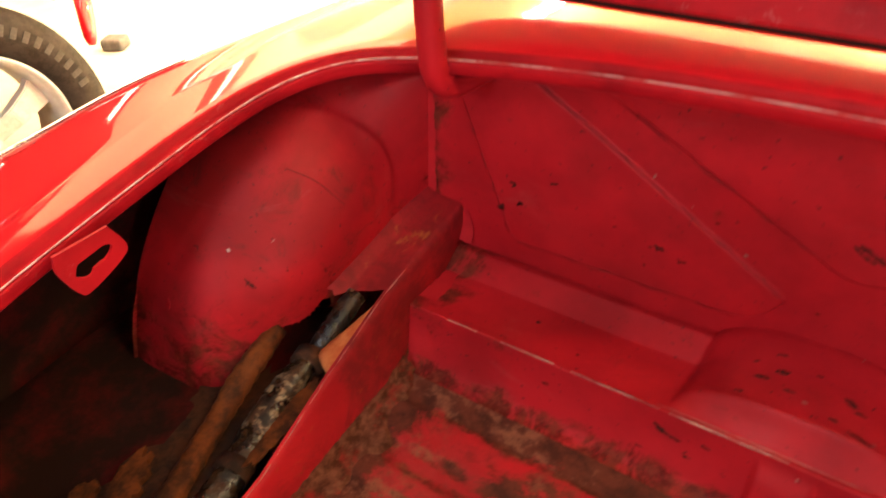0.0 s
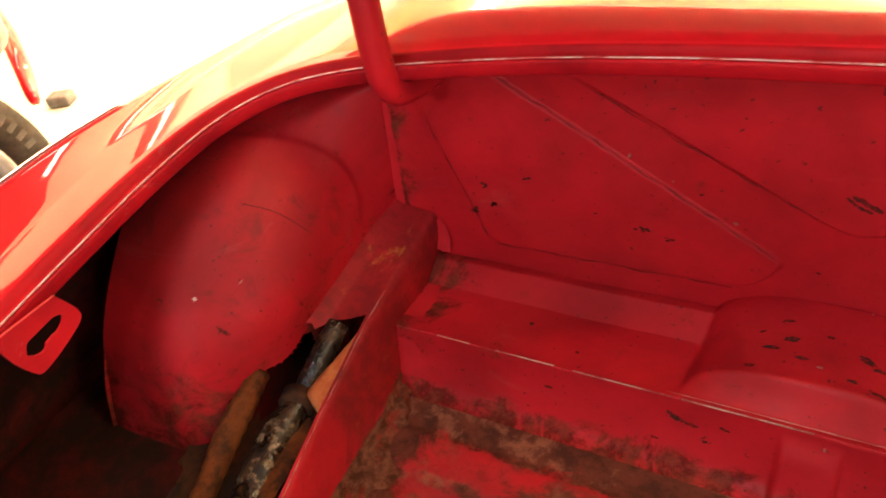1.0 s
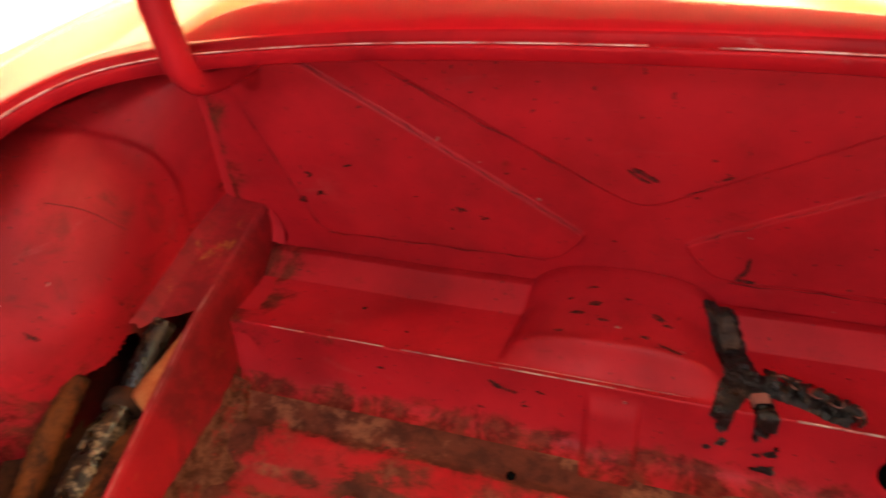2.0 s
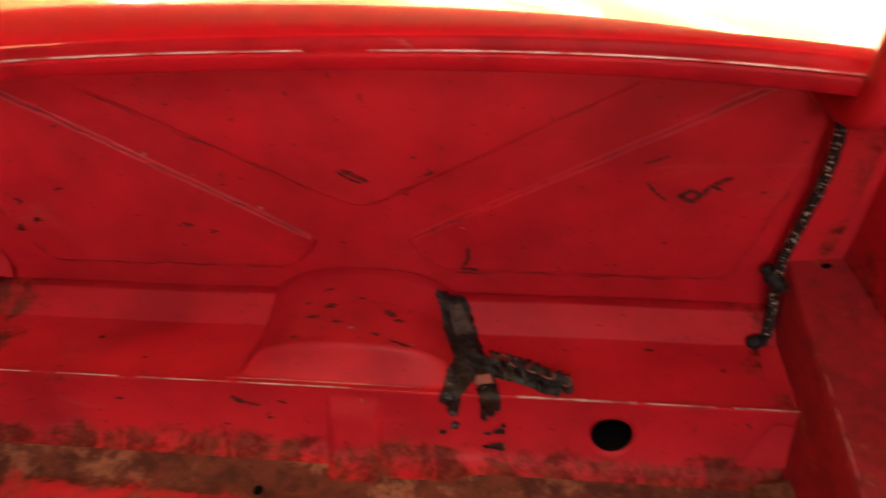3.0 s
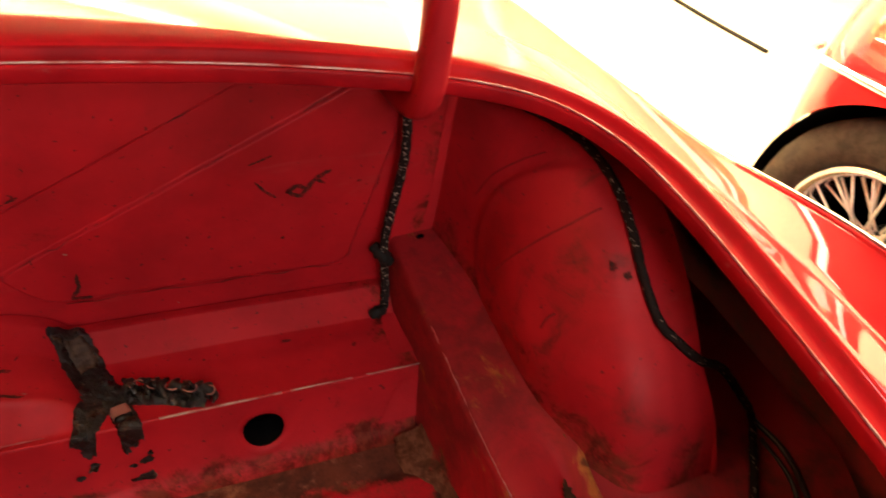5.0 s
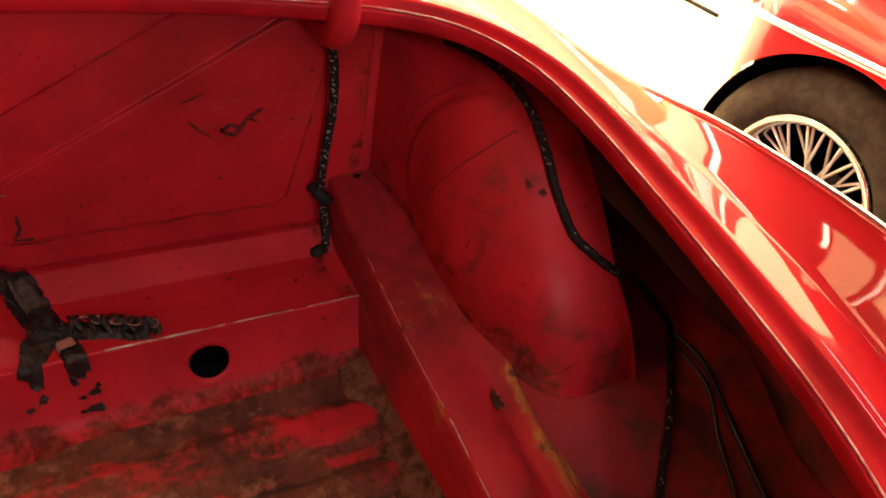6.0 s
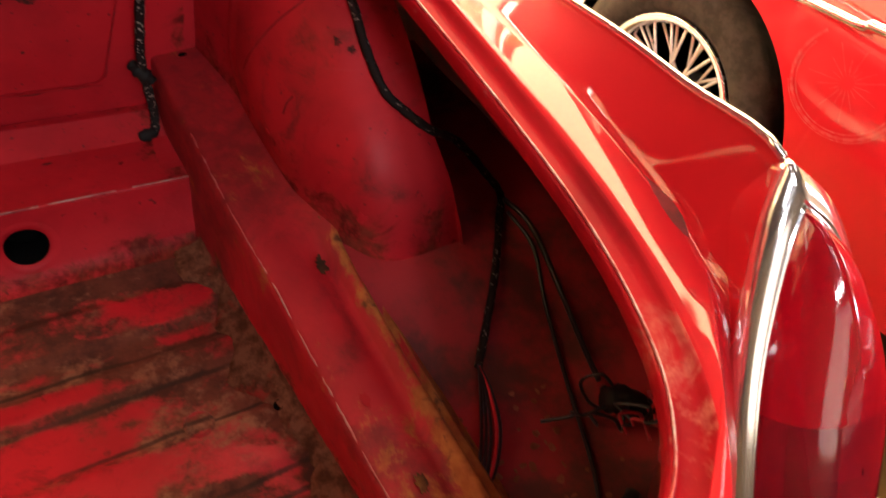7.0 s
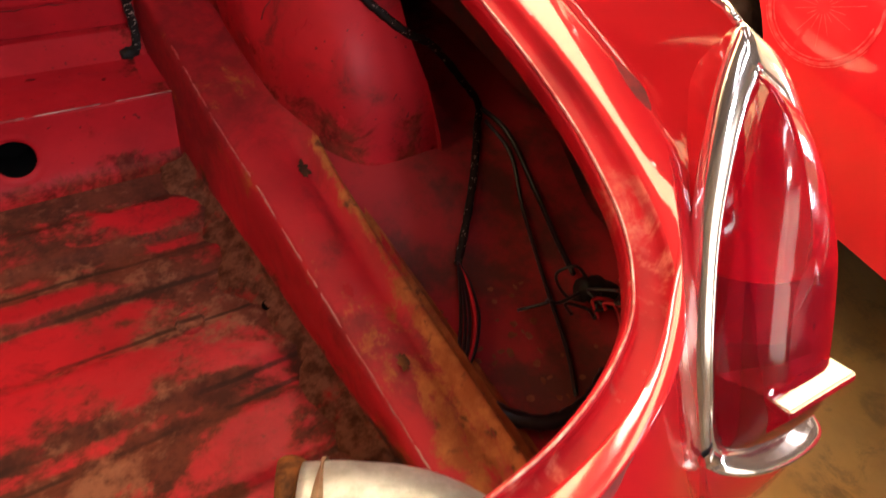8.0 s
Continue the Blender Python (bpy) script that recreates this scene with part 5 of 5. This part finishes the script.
def on_skin(tree, s, p, lift):
    """The nearest point of a wheel arch, lifted off its outer side, and the normal there."""
    at, nv, _, _ = tree.find_nearest(Vector(p))
    if nv.dot(at - Vector((s * .70, ARCH_C[0] + .1, ARCH_C[1]))) < 0:
        nv = -nv
    return at + nv * lift, nv


def on_well(p, lift):
    """A point laid on the side well's floor, or left where it is above it."""
    return (p[0], p[1], max(p[2], float(well_z(1, np.float64(p[0]), np.float64(p[1]))) + lift))


ARCH_RUN = [tuple(on_skin(skin, 1, p, .0035)[0]) if k < 9 else p if k < 11 else on_well(p, .005) for k, p in enumerate(ARCH_RUN)]
loose("loom", tube("loom", ARCH_RUN, .0040, M_LOOM, 6, 10, .08), mh)
loose("loom_tail", tube("loom_tail", [(.489, -.545, .553), (.497, -.58, .552), (.52, -.606, .552), (.545, -.614, .553), (.575, -.612, .556), (.60, -.60, .56)], .0065, M_WIRE_BLK, 6, 10, .1), mh)
for k, (dx, mt) in enumerate(((-.006, M_WIRE_BLK), (-.002, M_WIRE_BLK), (.002, M_WIRE_BLK), (.007, M_WIRE_RED), (.010, M_WIRE_BLK))):
    loose("wire", tube("wire", [(.555, -.442, .551), (.542 + dx * .7, -.470, .554), (.522 + dx * 1.2, -.505, .556), (.500 + dx, -.533, .553), (.489, -.545, .552)], .0016, mt, 6, 6), mh, "thin red wire" if mt is M_WIRE_RED else "")
loose("branch_wire", tube("branch_wire", [on_well(p, .003) for p in [(.668, -.293, .590), (.676, -.34, .578), (.676, -.40, .562), (.660, -.46, .556), (.642, -.505, .562)]], .0028, M_WIRE_BLK, 6, 6), mh)
loose("branch_wire", tube("branch_wire", [on_well(p, .002) for p in [(.664, -.315, .581), (.668, -.36, .567), (.655, -.41, .550), (.626, -.489, .543), (.597, -.559, .542), (.574, -.60, .542)]], .0022, M_WIRE_BLK, 6, 6), mh)
cn = tagged(thing("wire_cluster", (CX + .64, -.55, .55)), "tangle of red and black wires in the side well", "cable")
r5 = random.Random(5)
for k in range(14):
    p0 = Vector((-.03 + .05 * r5.random(), .03 - .05 * r5.random(), .022 + .02 * r5.random()))
    pts = [p0]
    for q in range(4):
        pts.append(pts[-1] + Vector((r5.random() - .5, r5.random() - .6, r5.random() - .55)) * .035)
        pts[-1].z = max(pts[-1].z, .006)
    part("wire", tube("wire", [tuple(p) for p in pts], .0016, M_WIRE_RED if k % 4 == 0 else M_WIRE_BLK, 6, 6), cn)
part("plug", tube("plug", [(-.02, .02, .03), (.0, .012, .026), (.02, -.01, .018)], [.010, .013, .008], M_BLACK, 5, 10, .1), cn, "black rubber plug")
# marks on the arches
skins = {1: skin, -1: BVHTree.FromPolygons([v.co for v in arches[1].data.vertices], [p.vertices[:] for p in arches[1].data.polygons])}
ARCH_MARKS = [(.5094, -.2083, .742, .009, .012, M_SCUFF), (.5181, -.2184, .7387, .008, .010, M_SCUFF), (.5205, -.1867, .7619, .010, .005, M_SEAL), (.4854, -.2396, .6889, .022, .008, M_SEAL),
              (.479, -.2377, .678, .010, .006, M_SEAL), (.492, -.246, .688, .010, .005, M_SEAL), (.4603, -.1826, .64, .004, .010, M_SEAL), (.466, -.262, .628, .012, .008, M_SEAL), (.50, -.30, .62, .016, .012, M_SEAL),
              (-.5352, -.2588, .6894, .006, .005, M_PALESPOT), (-.51, -.2647, .6581, .020, .006, M_SCUFF), (-.489, -.2299, .6584, .004, .003, M_SCUFF), (-.5025, -.227, .691, .002, .007, M_BARE),
              (-.5947, -.311, .6295, .008, .018, M_SEAL), (-.56, -.315, .622, .010, .012, M_SEAL), (-.4907, -.1611, .7246, .006, .003, M_SEAL), (-.53, -.285, .625, .012, .005, M_SEAL)]
for x, y, z, w, h, mt in ARCH_MARKS:
    s = 1 if x > 0 else -1
    p, nv = on_skin(skins[s], s, (x, y, z), .0006)
    px = Vector((0, 1, .25)).cross(nv).normalized()
    patch("bare_spot" if mt in (M_BARE, M_PALESPOT) else "scuff", p, px, nv.cross(px), w, h, mt, arches[0 if s > 0 else 1], jag=.6, nrm=nv)
# thin dark lines along the arches' creases, and one short score
for run, r in (([(.4609, -.0538, .7055), (.4701, -.0638, .7347), (.4817, -.0817, .7617), (.4952, -.0965, .7799)], .0006), ([(.4593, -.1227, .6696), (.4639, -.1431, .7096), (.4751, -.1557, .7366), (.4923, -.1645, .7558), (.5138, -.1677, .7689)], .0007),
               ([(.4651, -.20, .6711), (.4675, -.2002, .6819), (.471, -.204, .6912)], .0010), ([(-.5154, -.1773, .7473), (-.4931, -.1613, .7292), (-.4773, -.144, .6922)], .0006)):
    s = 1 if run[0][0] > 0 else -1
    part("arch_line", tube("arch_line", [tuple(on_skin(skins[s], s, p, .0001)[0]) for p in smooth_rows(run, 6)], r, M_DARKLINE, 1, 5), arches[0 if s > 0 else 1])
# thin dark lines along the swage edges
for run in ([(-.350, .824), (-.27, .774), (-.20, .729)], [(-.19, .722), (-.11, .671), (-.058, .638)], [(.385, .823), (.25, .746)], [(.24, .741), (.12, .674), (.054, .638)], [(-.30, .839), (-.12, .738), (-.03, .690)],
            [(.035, .690), (.16, .757), (.30, .836)], [(-.345, .592), (-.22, .5915), (-.09, .5915)], [(.09, .5915), (.25, .5915), (.35, .592)], [(-.355, .602), (-.378, .67), (-.405, .75)], [(.355, .60), (.373, .67), (.393, .75)]):
    p = smooth_rows(run, 12)
    line = [(x + .0008 * math.sin(i * 1.7), -.0032 - .0012 * math.sin(i * .9), z + .0008 * math.sin(i * 2.3)) for i, (x, z) in enumerate(p)]
    rr = [.0004 + .0003 * math.sin(i * 1.3) for i in range(len(line))]
    part("swage_line", tube("swage_line", line, rr, M_DARKLINE, 1, 5), bulk)

# ---- the other cars ----


def lathe(name, prof, mat, n=64):
    """Spun about the x axis: (x, r) pairs."""
    verts = [(x, r * math.cos(a), r * math.sin(a)) for x, r in prof for a in np.linspace(0, 2 * math.pi, n, endpoint=False)]
    k = len(prof)
    faces = [(i * n + j, i * n + (j + 1) % n, (i + 1) * n + (j + 1) % n, (i + 1) * n + j) for i in range(k - 1) for j in range(n)]
    return mesh(name, verts, faces, mat)


def tyre_mesh(r, w, rim):
    return lathe("tyre", [(.35 * w, rim), (.48 * w, rim + .02), (.5 * w, (r + rim) / 2), (.47 * w, r - .03), (.40 * w, r - .006), (.3 * w, r), (-.3 * w, r), (-.40 * w, r - .006), (-.47 * w, r - .03),
                          (-.5 * w, (r + rim) / 2), (-.48 * w, rim + .02), (-.35 * w, rim)], M_TYRE)


rc = thing("parked_car", (1.45, 0.115, 0))
tagged(rc, "red classic car with wire wheels parked alongside", "car")
RM = Matrix.Translation((-1.45, -0.15, 0))


def solid_side(xface, yc, zc, rad, y0, y1, zlo, ztop, depth, sgn, tip=None):
    """A car's side with a round wheel opening: columns that start on the sill or on the opening's edge."""
    ys = np.unique(np.concatenate([np.linspace(y0, y1, 120), yc + rad * np.cos(np.linspace(0, math.pi, 61))]))
    ys = ys[(ys <= max(y0, y1)) & (ys >= min(y0, y1))]
    n = 40
    verts = []
    for y in ys:
        dy = abs(y - yc)
        start = zlo if dy >= rad else max(zlo, zc + math.sqrt(max(rad * rad - dy * dy, 0)))
        if tip and y > yc:
            start = max(start, tip)
        for t in np.linspace(0, 1, n):
            z = start + (ztop - start) * t
            k = (z - zlo) / (ztop - zlo)
            bulge = .05 * math.sin(math.pi * k) - .06 * max(0, (z - .60) / .2) ** 2
            end = .22 * max(0, (abs(y - (y0 + y1) / 2) - (abs(y1 - y0) / 2 - .22)) / .22) ** 2
            verts.append((xface - sgn * bulge + sgn * end, y, z))
    return verts, grid_faces(len(ys), n)


M_BODY2 = body_paint("parked_car_paint")
v, f = solid_side(1.50, .13, .28, .322, .545, -3.0, .22, .80, .2, 1)
part("body_side", mesh("body_side", [RM @ Vector(p) for p in v], f, M_BODY2), rc, "red front wing and door")
# bonnet, nose and inner arch
st = []
for y, zt, xo in ((-3.0, .86, 1.55), (-1.0, .86, 1.55), (-.2, .84, 1.55), (.2, .82, 1.56), (.38, .79, 1.60), (.50, .72, 1.68), (.555, .60, 1.72)):
    st.append((y, [(xo, min(.80, zt - .02)), (xo + .03, zt - .005), (xo + .12, zt + .02), (xo + .5, zt + .06), (xo + 1.0, zt + .03), (xo + 1.5, .5)]))
part("bonnet", mesh("bonnet", [RM @ Vector((x, y, z)) for y, s_ in st for x, z in s_], grid_faces(len(st), 6), M_BODY2), rc, "red rounded bonnet")
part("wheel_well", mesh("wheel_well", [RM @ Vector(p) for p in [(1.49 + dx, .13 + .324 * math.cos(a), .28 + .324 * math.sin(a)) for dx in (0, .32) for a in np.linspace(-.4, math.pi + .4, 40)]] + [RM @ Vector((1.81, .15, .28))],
     grid_faces(2, 40) + [(40 + i, 41 + i, 80) for i in range(39)], M_DEEPBLACK), rc, "black wheel well")
part("sill_underside", mesh("sill_underside", [RM @ Vector(p) for p in [(1.50, .545, .225), (1.50, -3, .225), (2.9, -3, .2), (2.9, .545, .2)]], [(0, 1, 2, 3)], M_DEEPBLACK), rc)
part("nose", mesh("nose", [RM @ Vector(p) for p in [(1.72, .54, .22), (1.72, .555, .6), (1.75, .54, .72), (2.9, .54, .72), (2.9, .555, .6), (2.9, .54, .22)]], [(0, 1, 4, 5), (1, 2, 3, 4)], M_BODY2), rc)
part("trim_strip", tube("trim_strip", [RM @ Vector(p) for p in [(1.62, .535, .56), (1.51, .47, .578), (1.452, .30, .605), (1.450, .15, .618), (1.450, 0, .630), (1.452, -.15, .645), (1.455, -.5, .668), (1.46, -3, .70)]], .009, M_CHROME, 6, 8), rc, "chrome side trim strip")
# round smear of dust and polish on the door, with fine strokes across it
M_DUST = Mat("dusty_polish", rough=0.5)
M_DUST.colour(M_DUST.mix(M_DUST.ramp(M_DUST.noise(60, 6, 0.7), 0.42, 0.62), (0.57, 0.010, 0.018), (0.58, 0.075, 0.075)))


def on_side(y, z):
    k = (z - .22) / .58
    return Vector((1.50 - .05 * math.sin(math.pi * k) + .06 * max(0, (z - .60) / .2) ** 2 - .0012, y, z))


def side_stroke(name, pts, w):
    vs = []
    for i, (y, z) in enumerate(pts):
        a, b_ = pts[max(i - 1, 0)], pts[min(i + 1, len(pts) - 1)]
        dy, dz = b_[0] - a[0], b_[1] - a[1]
        ln = math.hypot(dy, dz)
        ww = w * (.5 + .5 * abs(math.sin(i * 1.9)))
        vs += [RM @ on_side(y - dz / ln * ww, z + dy / ln * ww), RM @ on_side(y + dz / ln * ww, z - dy / ln * ww)]
    part(name, mesh(name, vs, grid_faces(len(pts), 2), M_DUST.m), rc)


for rad, w, a0, a1 in ((.098, .0035, 150, 395), (.090, .0016, 170, 380), (.104, .0012, 190, 330)):
    side_stroke("dust_mark", [(-.20 + rad * math.cos(math.radians(a)), .562 + rad * .92 * math.sin(math.radians(a))) for a in np.linspace(a0, a1, 50)], w)
for k in range(18):
    a = math.radians(k * 20 + 7)
    side_stroke("dust_mark", [(-.20 + r * math.cos(a), .562 + r * .92 * math.sin(a)) for r in np.linspace(.012, .03 + .05 * ((k * 7) % 5) / 5, 5)], .0007)
rw = part("wheel", lathe("wheel", [(-.062, .180), (-.066, .186), (-.07, .190), (-.072, .183), (-.066, .172), (-.05, .165), (.05, .165), (.06, .19)], M_CHROME), rc, "chrome wire wheel")
rw.location = (.11, 0, .28)
part("tyre", tyre_mesh(.282, .165, .185), rw, "dusty black tyre")
part("hub", lathe("hub", [(-.06, .0), (-.058, .02), (-.05, .03), (-.03, .035), (-.02, .05), (.06, .055)], M_CHROME, 24), rw, "chrome hub")
M_SPOKE = Mat("silver_spoke_paint", (0.80, 0.79, 0.76), 0.3, 0.3).m
for i in range(48):
    a0 = 2 * math.pi * i / 48
    a1 = a0 + (.32 if i % 2 else -.32)
    x0, x1 = (-.038, -.052) if i % 4 < 2 else (.0, -.03)
    p0, p1 = (x0, .045 * math.cos(a0), .045 * math.sin(a0)), (x1, .170 * math.cos(a1), .170 * math.sin(a1))
    part("spoke", tube("spoke", [p0, p1], .0032, M_SPOKE, 1, 6), rw)

lc = thing("parked_car", (-1.85, 0.02, 0))
tagged(lc, "red car with pale alloy wheels parked alongside", "car")
M_ALLOY = rust_mat("pale_alloy", (0.78, 0.77, 0.74), (0.66, 0.64, 0.60), 0.4, 0.35)
lw = part("wheel", lathe("wheel", [(.075, .205), (.085, .212), (.088, .205), (.08, .196), (.05, .185), (-.05, .185), (-.06, .20)], M_ALLOY), lc, "pale five-spoke alloy wheel")
lw.location = (0, -.040, .336)
lw.scale = (1.0, 1.055, 1.055)
part("tyre", tyre_mesh(.318, .19, .212), lw, "black tyre with raised sidewall blocks")
part("hub", lathe("hub", [(.07, .0), (.07, .03), (.06, .045), (.02, .05), (-.02, .05)], M_ALLOY, 32), lw)
for i in range(5):
    a = 2 * math.pi * i / 5 + .35
    ca, sa = math.cos(a), math.sin(a)
    bm = bmesh.new()
    vs = []
    for r, w, x in ((.035, .026, .066), (.10, .030, .070), (.16, .038, .062), (.195, .05, .045)):
        for sgn, dx in ((-1, -.03), (-1, 0), (1, 0), (1, -.03)):
            vs.append(bm.verts.new((x + dx, r * ca - sgn * w * sa * .8, r * sa + sgn * w * ca * .8)))
    for q in range(3):
        for j in range(4):
            bm.faces.new((vs[q * 4 + j], vs[q * 4 + (j + 1) % 4], vs[q * 4 + 4 + (j + 1) % 4], vs[q * 4 + 4 + j]))
    bmesh.ops.recalc_face_normals(bm, faces=bm.faces)
    bmesh.ops.bevel(bm, geom=bm.edges[:], offset=.003, segments=2, affect="EDGES")
    me = bpy.data.meshes.new("spoke")
    bm.to_mesh(me)
    bm.free()
    me.materials.append(M_ALLOY)
    part("spoke", me, lw)
# sidewall marks, as plain bars
M_LETTER = rust_mat("scuffed_raised_rubber", (0.14, 0.125, 0.11), (0.08, 0.07, 0.06), 0, 0.8)
for i in range(26):
    a = .2 + i * .105
    me = box("sidewall_mark", .0945, .0965, -.007, .007, -.013, .013, M_LETTER)
    ob = part("sidewall_mark", me, lw)
    ob.matrix_local = pose(0, .268 * math.cos(a), .268 * math.sin(a), math.degrees(a) - 90, 0, 0)
v, f = solid_side(-1.80, -.020, .336, .39, .47, -3.2, .25, .95, .2, -1, .60)
LM = Matrix.Translation((1.85, -.02, 0))
part("body_side", mesh("body_side", [LM @ Vector(p) for p in v], f, M_BODY2), lc, "red rear wing")
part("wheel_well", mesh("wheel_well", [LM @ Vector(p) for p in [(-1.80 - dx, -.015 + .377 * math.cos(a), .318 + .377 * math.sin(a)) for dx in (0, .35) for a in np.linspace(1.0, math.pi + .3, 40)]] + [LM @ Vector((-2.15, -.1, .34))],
     grid_faces(2, 40) + [(40 + i, 41 + i, 80) for i in range(39)], M_DEEPBLACK), lc, "black wheel well")

# its boot lid, roof line and tail, closing the shell
st = []
for y, zt, w in ((-3.2, .80, 1.25), (-3.0, .92, 1.42), (-2.2, .98, 1.48), (-1.6, 1.02, 1.48), (-1.1, 1.36, 1.40), (-.7, 1.38, 1.40), (-.2, 1.02, 1.48), (.1, .97, 1.48), (.35, .92, 1.42), (.47, .80, 1.25)):
    lo = min(.93, zt - .02)
    st.append((y, [(-1.81, .90 if zt > .9 else .72), (-1.86, lo), (-1.95, zt), (-1.81 - w * .5, zt + .03), (-1.81 - w * .9, zt), (-1.81 - w, lo), (-1.81 - w, .25)]))
part("upper_body", mesh("upper_body", [LM @ Vector((x, y, z)) for y, s_ in st for x, z in s_], grid_faces(len(st), 7), M_BODY2), lc, "red upper bodywork")
for ye, zl in ((.47, .62), (-3.2, .25)):
    part("end_panel", mesh("end_panel", [LM @ Vector(p) for p in [(-1.98, ye, zl), (-1.98, ye, .72), (-2.6, ye + (.04 if ye > 0 else -.04), .80), (-3.05, ye, .72), (-3.05, ye, zl)]], [(0, 1, 2, 3, 4)], M_BODY2), lc)
part("tail_panel", mesh("tail_panel", [RM @ Vector(p) for p in [(1.72, -3.0, .22), (1.56, -3.0, .80), (1.67, -3.0, .88), (2.05, -3.0, .92), (2.55, -3.0, .89), (3.05, -3.0, .5), (3.05, -3.0, .22)]], [(0, 1, 2, 3, 4, 5, 6)], M_BODY2), rc)
part("far_side", mesh("far_side", [RM @ Vector(p) for p in [(3.05, -3.0, .22), (3.05, -3.0, .5), (3.05, .5, .5), (3.05, .5, .22)]], [(0, 1, 2, 3)], M_BODY2), rc)

# the open car's own wheels
for wx, wy in ((.635, .02), (-.635, .02), (.46, 2.15), (-.46, 2.15)):
    wh = part("wheel", lathe("wheel", [(-.06, .17), (-.03, .12), (0, .05), (.03, .12), (.06, .17)], M_ALLOY, 32), car, "steel road wheel")
    wh.location = (wx, wy, .30)
    part("tyre", tyre_mesh(.30, .15, .18), wh, "black road tyre")

# housings of the unseen ceiling lamps, hung on rods, and of the added wall lamps
for fx, fy, fw, fl_, _w, _u, _c in FIXTURES:
    cl = thing("ceiling_light", (fx, fy, CEIL))
    tagged(cl, "unseen white light panel added under the garage ceiling" if fl_ > .3 or fw > .3 else "small round white spot lamp hung from the ceiling", "light", "garage ceiling lights")
    part("housing", box("housing", -fw - .03, fw + .03, -fl_ - .05, fl_ + .05, -.275, -.215, M_WALL, .01), cl)
    for yy in (-fl_ * .7, fl_ * .7):
        part("rod", tube("rod", [(0, yy, -.22), (0, yy, .0)], .006, M_WALL, 1, 8), cl)
for at_, (nx, ny), _w in WALL_FILLS:
    wl = thing("wall_fill_lamp", at_)
    if nx:
        wl.rotation_euler = (0, 0, math.pi / 2)
    tagged(wl, "unseen white lamp added on the garage wall as fill", "light", "wall lamps")
    part("housing", box("housing", -.30, .30, .0, .13, -.16, .16, M_WALL, .01), wl)
# the corner of a bumper behind the other car's wheel, and small things on the pale floor
part("bumper_corner", tube("bumper_corner", [LM @ Vector(p) for p in [(-2.75, .86, .46), (-2.55, .76, .44), (-2.36, .65, .38), (-2.27, .585, .31), (-2.26, .575, .28)]], [.03, .03, .028, .022, .012], M_BODY2, 6, 10), lc, "red bumper corner")
tagged(part("wheel_chock", box("wheel_chock", -.05, .05, -.04, .04, 0, .05, rust_mat("grey_rubber", (.22, .21, .20), (.15, .14, .13)), .012), None, "", pose(-2.86, .98, .004, 0, 0, 25)), "small worn grey block on the pale floor", "wheel chock")
tagged(part("floor_cable", tube("floor_cable", [(2.45, 3.2, .012), (2.56, 2.6, .012), (2.63, 1.9, .012), (2.70, 1.5, .012)], .008, M_BLACK, 6, 8)), "thin dark cable lying on the pale floor", "cable")
